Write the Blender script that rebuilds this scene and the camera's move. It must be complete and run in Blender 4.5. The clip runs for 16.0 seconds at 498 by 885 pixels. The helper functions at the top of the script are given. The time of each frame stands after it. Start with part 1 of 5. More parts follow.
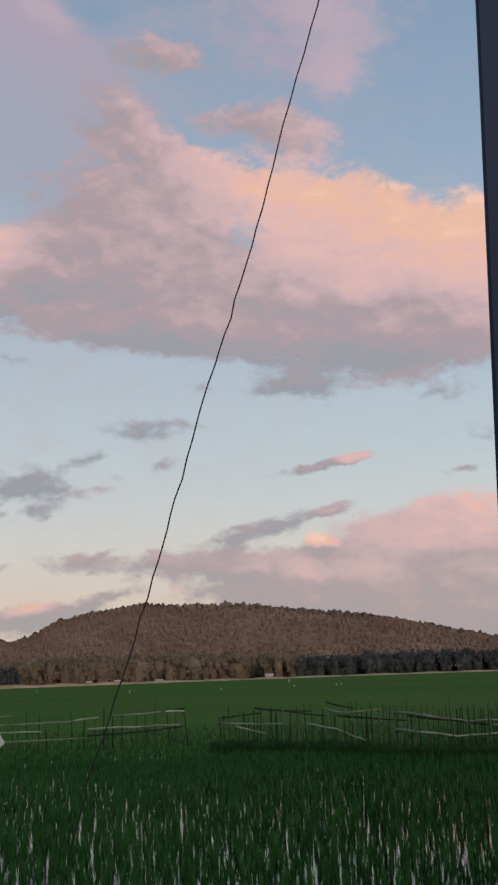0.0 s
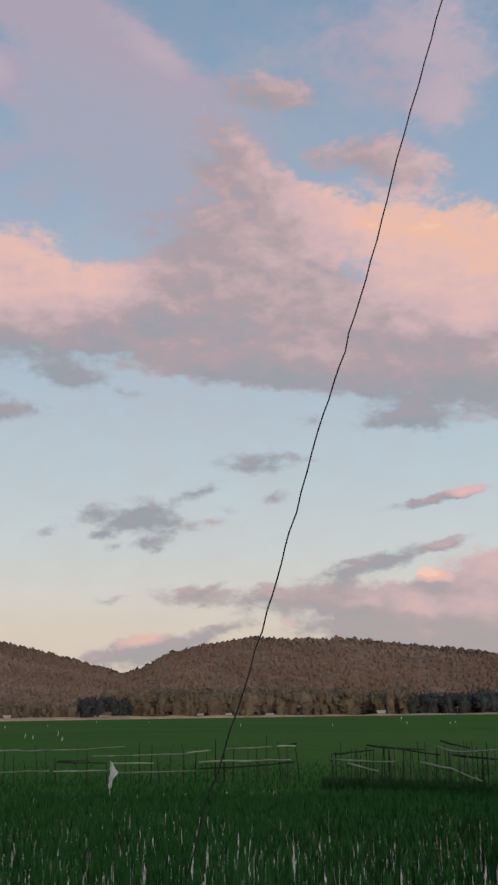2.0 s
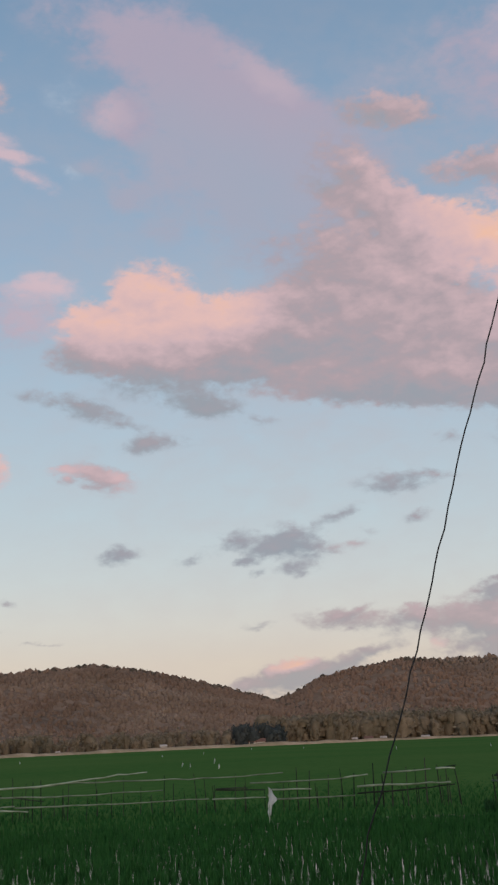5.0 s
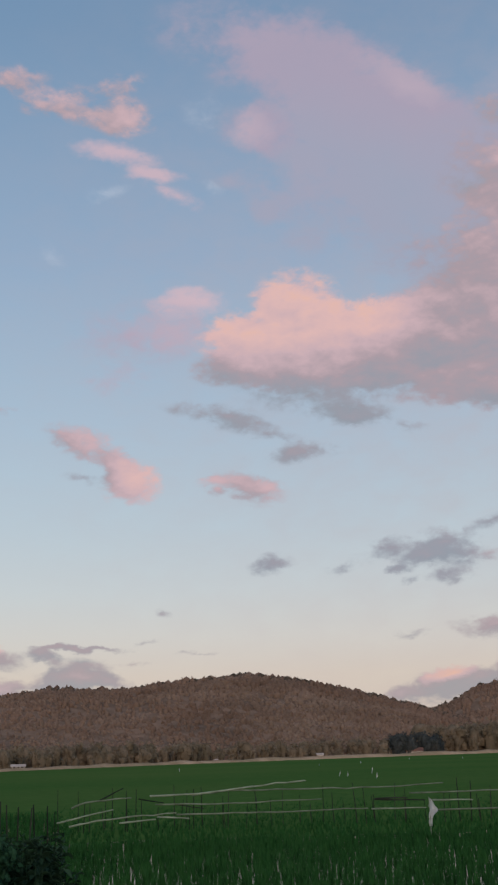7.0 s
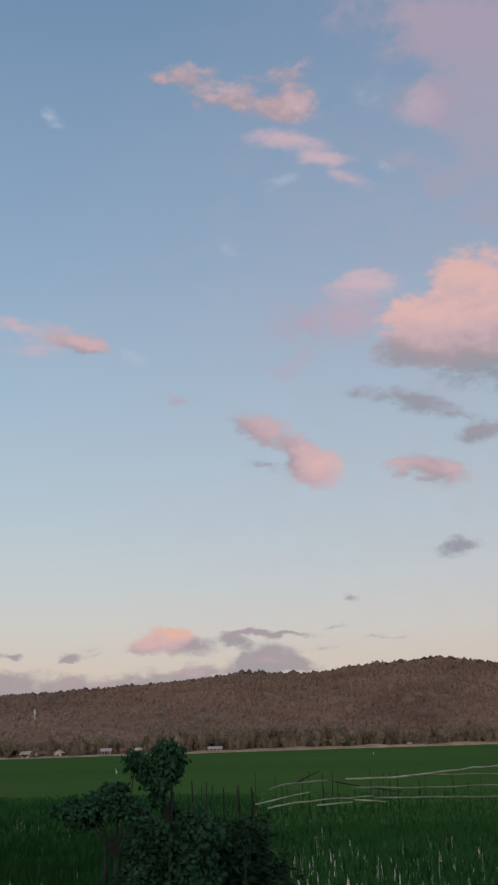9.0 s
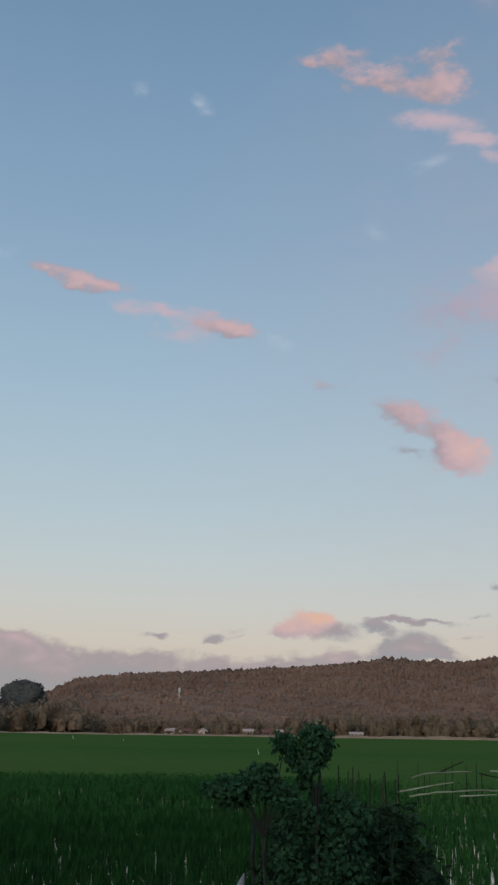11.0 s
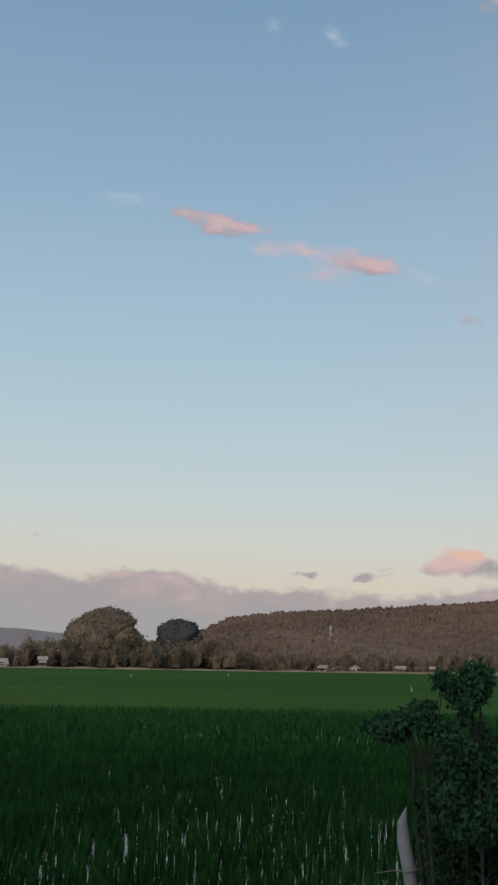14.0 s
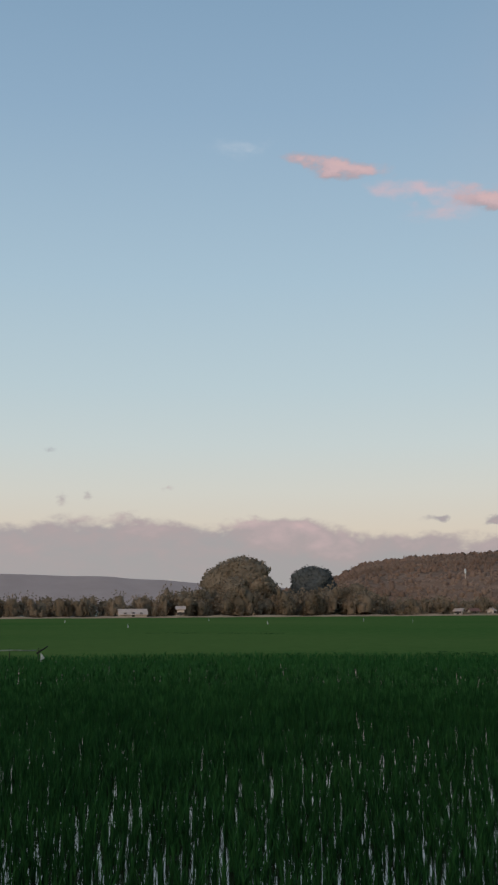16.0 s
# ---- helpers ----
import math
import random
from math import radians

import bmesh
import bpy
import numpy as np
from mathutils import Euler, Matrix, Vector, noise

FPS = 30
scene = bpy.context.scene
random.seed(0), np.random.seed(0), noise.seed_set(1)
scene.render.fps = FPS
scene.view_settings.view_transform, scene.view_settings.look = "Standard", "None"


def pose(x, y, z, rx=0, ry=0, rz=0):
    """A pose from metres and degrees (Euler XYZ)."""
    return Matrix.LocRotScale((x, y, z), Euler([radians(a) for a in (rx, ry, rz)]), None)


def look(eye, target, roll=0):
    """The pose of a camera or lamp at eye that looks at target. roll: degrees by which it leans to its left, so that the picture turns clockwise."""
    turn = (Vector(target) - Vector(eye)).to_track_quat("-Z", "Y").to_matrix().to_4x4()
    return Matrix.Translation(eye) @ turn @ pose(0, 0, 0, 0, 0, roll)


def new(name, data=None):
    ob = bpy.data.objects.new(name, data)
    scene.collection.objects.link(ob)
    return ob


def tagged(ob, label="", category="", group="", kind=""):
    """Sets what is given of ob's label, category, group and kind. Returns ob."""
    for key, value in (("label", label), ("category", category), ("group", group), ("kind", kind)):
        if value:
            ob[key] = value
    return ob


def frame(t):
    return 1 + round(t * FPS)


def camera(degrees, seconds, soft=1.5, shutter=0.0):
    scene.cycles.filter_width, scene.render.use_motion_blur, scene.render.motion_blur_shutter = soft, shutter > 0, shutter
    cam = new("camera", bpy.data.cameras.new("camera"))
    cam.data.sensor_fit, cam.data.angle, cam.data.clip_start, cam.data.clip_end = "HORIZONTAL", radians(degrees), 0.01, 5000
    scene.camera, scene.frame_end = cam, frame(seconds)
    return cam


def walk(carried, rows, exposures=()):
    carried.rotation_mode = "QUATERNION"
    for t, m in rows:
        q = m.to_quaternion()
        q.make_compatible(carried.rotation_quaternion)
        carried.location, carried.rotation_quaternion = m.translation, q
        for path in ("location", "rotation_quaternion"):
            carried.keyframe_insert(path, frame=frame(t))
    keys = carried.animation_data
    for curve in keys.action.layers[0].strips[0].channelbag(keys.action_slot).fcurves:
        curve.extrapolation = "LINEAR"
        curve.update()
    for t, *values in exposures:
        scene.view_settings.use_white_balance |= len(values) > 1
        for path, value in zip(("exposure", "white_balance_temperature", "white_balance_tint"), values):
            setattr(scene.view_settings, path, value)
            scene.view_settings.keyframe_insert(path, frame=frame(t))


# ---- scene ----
# ---- camera: a slow turn to the left on the arm's arc ----
cam = camera(25.3, 16.0, soft=2.4)
EYE = 3.0
ARM = 0.32
# seconds, yaw to the left, pitch up, lean to the right
ROWS = [
    (0.0, 0.00, 11.88, 2.01),
    (0.5, 2.01, 12.90, 1.71),
    (1.0, 3.85, 13.27, 1.11),
    (1.5, 4.71, 13.76, 0.79),
    (2.0, 5.82, 13.73, 0.73),
    (2.5, 7.38, 14.38, 1.00),
    (3.0, 8.22, 14.75, 1.00),
    (3.5, 9.53, 14.63, 1.20),
    (3.7, 10.55, 14.68, 1.66),
    (5.8, 16.02, 15.48, 1.72),
    (6.0, 17.48, 15.61, 1.55),
    (6.5, 19.67, 16.10, 1.62),
    (7.0, 20.96, 15.81, 1.90),
    (7.5, 22.68, 15.18, 2.14),
    (8.0, 26.48, 15.17, 1.78),
    (8.5, 28.95, 15.48, 1.75),
    (9.0, 30.69, 15.28, 1.47),
    (9.5, 32.01, 14.75, 1.21),
    (10.0, 33.94, 14.58, 1.20),
    (10.2, 35.82, 14.65, 0.24),
    (12.3, 39.56, 14.27, -1.62),
    (12.5, 39.88, 13.89, -1.46),
    (13.0, 42.13, 12.52, -1.01),
    (13.5, 44.02, 11.90, -1.49),
    (14.0, 46.01, 11.28, -1.19),
    (14.5, 47.92, 10.98, -1.31),
    (15.0, 49.37, 9.87, -1.26),
    (15.5, 51.38, 8.99, -0.63),
    (16.0, 52.60, 8.54, 0.18),
]


def stance(yaw, pitch, lean):
    a = radians(yaw)
    return pose(-ARM * math.sin(a), ARM * math.cos(a) - ARM, EYE, 90 + pitch, 0, yaw) @ pose(0, 0, 0, 0, 0, -lean)


walk(cam, [(t, stance(yaw, pitch, lean)) for t, yaw, pitch, lean in ROWS],
     [(0, -0.02, 6720, 10), (3.5, 0.03, 6540, 7), (5.8, 0.0, 6490, 9), (6.5, -0.10, 6440, 10), (7, -0.05, 6450, 11), (9, -0.12, 6480, 12), (12.5, -0.15, 6330, 5), (14.5, -0.03, 6480, 5), (16, -0.03, 6560, 7)])


# ---- small node helpers ----
class Nodes:
    """Short forms for building a node tree."""

    def __init__(self, tree):
        self.tree = tree
        tree.nodes.clear()

    def add(self, kind, operation="", mode=""):
        node = self.tree.nodes.new(kind)
        if operation:
            node.operation = operation
        if kind == "ShaderNodeMapping" and mode:
            node.vector_type = mode
        elif kind == "ShaderNodeTexGradient":
            node.gradient_type = mode
        elif kind == "ShaderNodeMapRange":
            node.interpolation_type = mode
        elif kind == "ShaderNodeTexSky":
            node.sky_type = mode
            node.sun_disc = False
        elif kind == "ShaderNodeMix":
            node.data_type, node.blend_type = "RGBA", mode
        return node

    def link(self, a, b):
        self.tree.links.new(a, b)

    def math(self, op, a, b=None, c=None, clamp=False):
        node = self.add("ShaderNodeMath", operation=op)
        node.use_clamp = clamp
        for i, v in enumerate((a, b, c)):
            if v is None:
                continue
            if isinstance(v, (int, float)):
                node.inputs[i].default_value = v
            else:
                self.link(v, node.inputs[i])
        return node.outputs[0]

    def ramp(self, fac, stops, interpolation="LINEAR"):
        node = self.add("ShaderNodeValToRGB")
        node.color_ramp.interpolation = interpolation
        els = node.color_ramp.elements
        while len(els) < len(stops):
            els.new(0.5)
        for el, (at, col) in zip(els, stops):
            el.position, el.color = at, (*col, 1)
        self.link(fac, node.inputs[0])
        return node.outputs[0]

    def noise(self, vector, scale, detail=4, rough=0.55, distortion=0.0):
        node = self.add("ShaderNodeTexNoise")
        node.inputs["Scale"].default_value = scale
        node.inputs["Detail"].default_value = detail
        node.inputs["Roughness"].default_value = rough
        node.inputs["Distortion"].default_value = distortion
        if vector is not None:
            self.link(vector, node.inputs["Vector"])
        return node

    def mix(self, fac, a, b, blend="MIX"):
        node = self.add("ShaderNodeMix", mode=blend)
        for i, v in ((0, fac), (6, a), (7, b)):
            if isinstance(v, (int, float)):
                node.inputs[i].default_value = v
            elif isinstance(v, tuple):
                node.inputs[i].default_value = (*v, 1)
            else:
                self.link(v, node.inputs[i])
        return node.outputs[2]


def srgb(r, g, b):
    """Linear colour of an 8-bit one."""
    return tuple((c / 255 / 12.92) if c < 10.3 else ((c / 255 + 0.055) / 1.055) ** 2.4 for c in (r, g, b))


# ---- world: evening sky with drifting clouds ----
world = bpy.data.worlds.new("evening_sky")
scene.world = world
world.use_nodes = True
W = Nodes(world.node_tree)
SUN_EL, SUN_AZ = 22.0, 160.0   # azimuth clockwise from straight ahead

coord = W.add("ShaderNodeTexCoord").outputs["Generated"]
split = W.add("ShaderNodeSeparateXYZ")
W.link(coord, split.inputs[0])
bearing = W.math("MULTIPLY", W.math("ARCTAN2", split.outputs[0], split.outputs[1]), 57.2958)
height = W.math("MULTIPLY", W.math("ARCSINE", split.outputs[2]), 57.2958)
flat = W.add("ShaderNodeCombineXYZ")
W.link(bearing, flat.inputs[0])
W.link(height, flat.inputs[1])
plane = flat.outputs[0]

# ragged edges: the cloud field is bent by turbulence
def turned(vector, shift=(0, 0, 0)):
    """Flattens the turbulence and turns it out of the lattice's planes."""
    wide = W.add("ShaderNodeMapping")
    wide.inputs["Location"].default_value = shift
    wide.inputs["Scale"].default_value = (0.75, 1.3, 1)
    W.link(vector, wide.inputs[0])
    tilt = W.add("ShaderNodeMapping")
    tilt.inputs["Location"].default_value = (3.3, 7.7, 5.45)
    tilt.inputs["Rotation"].default_value = (0.61, 0.47, 0.0)
    W.link(wide.outputs[0], tilt.inputs[0])
    return tilt.outputs[0]


LIT = (0.38, 0.42, 0)   # step towards the light, in degrees
grain_at = turned(plane)
bend = W.noise(grain_at, 0.6, 6, 0.62)
shift = W.add("ShaderNodeVectorMath", operation="MULTIPLY_ADD")
W.link(bend.outputs["Color"], shift.inputs[0])
shift.inputs[1].default_value = (1.7, 1.2, 0)
shift.inputs[2].default_value = (-0.85, -0.6, 0)
bent = W.add("ShaderNodeVectorMath", operation="ADD")
W.link(plane, bent.inputs[0])
W.link(shift.outputs[0], bent.inputs[1])
ahead = W.add("ShaderNodeVectorMath", operation="ADD")
W.link(bent.outputs[0], ahead.inputs[0])
ahead.inputs[1].default_value = LIT
bent, ahead = bent.outputs[0], ahead.outputs[0]

FIELD = [None, None, None]


def cloud(puffs):
    """Adds soft ellipses to the field: bearing, height, half sizes, turn, density, warmth."""
    for x, y, sx, sy, turn, dense, warm in puffs:
        found = []
        for where in (bent, ahead):
            m = W.add("ShaderNodeMapping", mode="TEXTURE")
            m.inputs["Location"].default_value = (x, y, 0)
            m.inputs["Rotation"].default_value = (0, 0, radians(turn))
            m.inputs["Scale"].default_value = (sx * 1.38, sy * 1.38, 1)
            W.link(where, m.inputs[0])
            g = W.add("ShaderNodeTexGradient", mode="SPHERICAL")
            W.link(m.outputs[0], g.inputs[0])
            found.append(g.outputs["Fac"])
        for k, (v, weight) in enumerate(((found[0], dense), (found[0], dense * warm), (found[1], dense))):
            FIELD[k] = W.math("MULTIPLY_ADD", v, weight, FIELD[k] if FIELD[k] else 0.0)


PALE = [None, None]


def wisps(puffs):
    """Adds thin pale puffs: bearing, height, half sizes, turn, density, warmth."""
    for x, y, sx, sy, turn, dense, warm in puffs:
        m = W.add("ShaderNodeMapping", mode="TEXTURE")
        m.inputs["Location"].default_value = (x, y, 0)
        m.inputs["Rotation"].default_value = (0, 0, radians(turn))
        m.inputs["Scale"].default_value = (sx * 1.3, sy * 1.3, 1)
        W.link(bent, m.inputs[0])
        g = W.add("ShaderNodeTexGradient", mode="SPHERICAL")
        W.link(m.outputs[0], g.inputs[0])
        for k, weight in enumerate((dense, dense * warm)):
            PALE[k] = W.math("MULTIPLY_ADD", g.outputs["Fac"], weight, PALE[k] if PALE[k] else 0.0)


# broad sunset cloud, dim underside
cloud([(-6.07, 20.24, 8.28, 2.75, -2, 1.3, 0.36), (-9.47, 20.81, 4.33, 1.73, 4, 1, 0.42), (0.32, 18.33, 5.97, 2.17, -8, 1.3, 0.34), (5.63, 17.02, 4.61, 1.86, -9, 1.2, 0.34), (-2.14, 17.55, 4.83, 1.16, -2, 0.8, 0.46), (-6.4, 18.07, 4.58, 1.16, -1, 0.8, 0.5), (-5.4, 23.94, 3.67, 2.33, -29, 1, 0.52), (-7.6, 22.82, 2.5, 1.43, 0, 0.7, 0.42)])
# broad sunset cloud, lit top
cloud([(0.57, 24.44, 4, 1.75, -13, 1.4, 0.95), (-1.92, 24.83, 2.63, 1.42, -21, 1, 0.68), (4.53, 23.48, 3.61, 2.3, -5, 1.5, 0.98), (6.84, 21.88, 3.38, 2.58, -6, 1.5, 0.98), (2.84, 20.49, 3.89, 1.57, -9, 1.2, 0.8)])
# broad sunset cloud, farther end
cloud([(11.35, 21.62, 3.25, 2.38, -11, 1.5, 1.1), (13.61, 20.26, 3.17, 2.65, -7, 1.5, 1.05), (11.04, 17.7, 4.63, 1.85, -6, 1.2, 0.45), (7.97, 16.24, 5.85, 1.58, -5, 1.1, 0.33), (15.8, 18.89, 4.19, 3.06, -8, 1.5, 0.8), (9.09, 19.58, 3.56, 1.42, -5, 1, 0.72), (5.58, 21.54, 3.35, 1.42, -4, 0.8, 0.75)])
# broad sunset cloud, near end
cloud([(-9.17, 20.28, 4.31, 2.17, -3, 1.3, 0.38), (-5.43, 20.97, 5.18, 2.88, -4, 1.2, 0.4), (-6.81, 17.86, 6.03, 1.1, -4, 0.9, 0.5), (-2.53, 18.48, 4.76, 1.87, -5, 1.2, 0.38)])
# slanting band above it
wisps([(-20.16, 35.76, 5.89, 2.07, -6, 0.9, 0.66), (-15.56, 33.63, 5.37, 2.37, -21, 1, 0.64), (-11.32, 31.92, 4.61, 2.47, -32, 1, 0.66), (-7.85, 28.98, 3.88, 3, -44, 1, 0.62), (-10.95, 32.97, 3.1, 0.85, -27, 0.62, 0.95), (-20.72, 31.21, 2.56, 0.9, 3, 0.2, 0.75), (-10.5, 27.14, 4.23, 3.57, -39, 0.8, 0.24), (-13.32, 29.93, 4.75, 2.53, -18, 0.4, 0.24)])
# slanting band, lower end
cloud([(-7.56, 28.42, 2.69, 2.1, -44, 0.6, 0.38), (-5.39, 27.06, 3.31, 1.77, -41, 0.85, 0.4), (-3.24, 26.07, 2.78, 1.27, -23, 0.9, 0.5), (-4.1, 27.38, 2.45, 0.57, -31, 0.35, 0.85), (-8.99, 24.85, 3.47, 1.56, -3, 0.75, 0.42)])
# pink puffs above it
cloud([(-4.3, 31.19, 2.75, 0.85, -6, 1.5, 0.42), (0.74, 28.16, 2.82, 0.88, 3, 1.4, 0.44), (3.21, 27.18, 2.48, 1.15, -5, 1.3, 0.56)])
# thin mauve veil
wisps([(-12.02, 27.5, 7.47, 4.25, -17, 1, 0.3), (-9.16, 23.95, 3.76, 1.7, 0, 0.9, 0.3), (-16.79, 29.41, 5.06, 3.51, 3, 0.8, 0.42), (-0.38, 31.71, 7.64, 3.48, -5, 0.8, 0.4), (5.15, 32.85, 5.61, 3.39, -7, 1.15, 0.8), (5.58, 29.93, 2.02, 1.6, -6, 0.9, 0.85)])
# veil by its tail
wisps([(-15.17, 32.74, 7.01, 3.06, -22, 0.75, 0.45), (-6.85, 28.19, 4.27, 3.31, -8, 1, 0.25), (-19.86, 31.45, 2.31, 0.82, -2, 0.2, 0.7)])
# peach cloud
cloud([(-18.12, 23.21, 2.17, 1.19, 1, 1.5, 0.85), (-21.14, 21.14, 2.18, 1.31, 2, 1.4, 0.85), (-17.8, 21.23, 4.16, 1.66, 0, 1.5, 0.82), (-14.41, 21.25, 2.73, 1.33, -5, 1.4, 0.85), (-13.01, 21.67, 1.88, 0.98, -1, 0.8, 0.95), (-10.34, 22.47, 2.75, 0.7, 1, 0.72, 0.58), (-18.4, 19.64, 4.58, 1.03, 0, 1.1, 0.5), (-14.74, 19.52, 4.31, 1.04, -1, 0.9, 0.48)])
# grey wisps below it
cloud([(-22.78, 17.33, 2.83, 0.53, -8, 0.76, 0.1), (-20.11, 16.31, 2.45, 0.6, -18, 0.76, 0.1), (-18.1, 15.17, 2.75, 0.53, 4, 0.72, 0.1), (-18.47, 18.38, 2.99, 0.98, -5, 0.85, 0.15), (-15.56, 17.28, 2.41, 0.77, -15, 0.64, 0.1), (-22.06, 19.47, 1.68, 0.88, -3, 0.64, 0.25), (-14.26, 18.6, 2.25, 0.87, -6, 0.64, 0.2)])
# grey wisps below it
cloud([(-15.37, 17.06, 2.34, 0.57, -1, 0.6, 0.1), (-12.36, 16.15, 1.13, 0.39, -1, 0.56, 0.1)])
# pale pink smudges
wisps([(-24.05, 23.08, 2.13, 0.72, 2, 1.56, 0.95), (-26.93, 21.4, 3.89, 1.79, -2, 0.95, 0.65), (-28.23, 19.12, 1.76, 0.94, -1, 1, 0.7), (-25.05, 21.63, 2.24, 0.98, -3, 1, 0.8), (-21.49, 29.07, 0.88, 0.55, -4, 0.88, 0.3), (-19.68, 27.42, 1.04, 0.63, 4, 0.88, 0.3)])
# small pink cloud
cloud([(-30.72, 16.39, 1.2, 0.6, -10, 0.8, 0.46), (-29.37, 15.65, 1.58, 0.89, -25, 1.04, 0.54), (-27.15, 13.79, 1.44, 1.11, -2, 1.5, 0.7), (-28.03, 14.74, 0.99, 0.89, -1, 0.96, 0.48), (-29.55, 14.05, 1.32, 0.39, -11, 0.64, 0.15)])
# small mauve cloud beside it
cloud([(-21.47, 13.63, 1.63, 0.6, -3, 0.96, 0.42), (-20.3, 13.27, 1.36, 0.85, -3, 0.88, 0.5), (-22.96, 13.75, 0.99, 0.28, -3, 0.64, 0.5)])
# pink streak
cloud([(-33.33, 33.77, 1.74, 0.58, 5, 0.8, 0.48), (-35.16, 33.58, 1.75, 0.32, -1, 0.56, 0.41), (-32.21, 32.69, 2.34, 0.68, -6, 0.88, 0.54), (-29.6, 32.27, 2.22, 0.65, -6, 0.88, 0.52), (-27.59, 32.07, 1.71, 0.84, 0, 1.04, 0.54), (-27.54, 33.9, 1.32, 0.47, 16, 0.56, 0.5), (-28.89, 33.28, 2.69, 0.51, 0, 0.48, 0.46)])
# faint wisps under the pink streak
wisps([(-27.76, 30.35, 2.54, 0.61, -8, 1.44, 0.9), (-25.73, 29.39, 1.6, 0.41, -1, 1.75, 0.9), (-24.69, 28.35, 1.79, 0.48, -14, 1.12, 0.9), (-28.83, 28.37, 1.79, 0.49, 14, 0.62, 0), (-22.47, 28.68, 0.89, 0.54, -6, 0.62, 0), (-22.79, 32.31, 1.74, 1.05, -6, 0.6, 0), (-41.38, 31.32, 0.89, 0.42, -19, 0.38, 0), (-20.02, 31.46, 1.86, 1.31, -8, 0.8, 0.9)])
# a pink cloudlet
cloud([(-34.36, 17.53, 1.34, 0.39, -4, 0.68, 0.44)])
# long pink streak
cloud([(-49.47, 22.88, 1.73, 0.35, -12, 0.76, 0.46), (-47.6, 22.38, 1.42, 0.48, -4, 0.88, 0.51), (-46.35, 22.18, 1.56, 0.38, -4, 0.88, 0.49), (-40.09, 20.53, 1.9, 0.49, -4, 0.92, 0.52), (-39, 20.33, 1.09, 0.35, -7, 0.8, 0.49)])
# faint wisps along the pink streak
wisps([(-43.05, 21.01, 3.23, 0.58, -7, 1.56, 0.9), (-52.55, 23.43, 2.06, 0.49, 1, 0.75, 0), (-42.24, 19.98, 2.1, 0.61, 2, 1, 0.9), (-37.3, 19.86, 1.41, 0.47, -18, 0.75, 0), (-41.57, 31.52, 0.87, 0.51, -32, 0.38, 0), (-45.07, 31.83, 0.48, 0.56, 28, 0.5, 0), (-31.59, 25.33, 1.33, 0.5, -34, 0.38, 0)])
# peach cloud over the ridge
cloud([(-35.5, 5.27, 1.46, 0.66, 5, 1.36, 0.88), (-34.72, 5.46, 0.88, 0.48, 1, 0.96, 0.9), (-36.42, 4.94, 0.79, 0.42, 1, 0.96, 0.61), (-33.63, 4.88, 1.25, 0.48, 1, 1.04, 0.28), (-31.78, 5.19, 0.81, 0.35, -14, 0.8, 0.2), (-29.38, 5.41, 1.99, 0.14, -2, 0.88, 0.15)])
# grey hump over the ridge
cloud([(-29.73, 4.21, 1.63, 0.82, -2, 1.44, 0.22), (-30.75, 3.95, 1.51, 0.51, 3, 1.04, 0.24), (-28.47, 3.76, 1.55, 0.45, -11, 1.04, 0.22), (-33.62, 3.6, 3.47, 0.58, 2, 0.96, 0.35), (-31.57, 5.16, 0.82, 0.28, -11, 0.8, 0.2)])
# small grey streaks
cloud([(-39.96, 4.41, 0.51, 0.21, 16, 0.8, 0.2), (-38.81, 4.61, 0.48, 0.17, 11, 0.72, 0.2), (-42.7, 4.59, 0.41, 0.17, 2, 0.8, 0.15), (-43.48, 4.59, 0.47, 0.14, 2, 0.56, 0.3)])
# long low bank of cloud
cloud([(-51.27, 3.26, 2.36, 1.27, 2, 1.4, 0.3), (-49.31, 3.19, 1.85, 1.11, 2, 1.4, 0.3), (-46.76, 2.86, 2.44, 0.89, 2, 1.3, 0.28), (-43.93, 2.94, 1.89, 0.89, 2, 1.3, 0.28), (-41.34, 2.68, 2.83, 0.96, 1, 0.96, 0.3), (-38.48, 2.58, 2.83, 0.89, 1, 0.88, 0.32), (-35.05, 3.02, 4.66, 0.61, 1, 0.72, 0.36), (-50.33, 1.78, 3.9, 0.93, 2, 1.3, 0.27)])
# long low bank of cloud
cloud([(-61.12, 3, 3.99, 1.59, 1, 1.4, 0.27), (-65.01, 2.63, 3.89, 1.56, 1, 1.4, 0.27), (-57.71, 3.06, 2.65, 1.32, 1, 1.4, 0.28), (-54.82, 2.96, 2.67, 1.26, 1, 1.4, 0.28), (-52.51, 3.22, 1.92, 1.21, 1, 1.3, 0.3), (-49.89, 2.96, 2.43, 1.27, 0, 1.3, 0.28), (-55.37, 1.52, 9.52, 1.31, 1, 1.1, 0.26), (-68.77, 2.41, 4.32, 1.7, 1, 1.3, 0.26), (-65.48, 1.09, 6.97, 1.27, 1, 1.1, 0.26), (-52.67, 4.38, 1.31, 0.26, 1, 0.35, 0.61), (-59.76, 4.54, 1.72, 0.23, 1, 0.3, 0.46), (-49.9, 4.18, 1.16, 0.23, -14, 0.3, 0.56)])
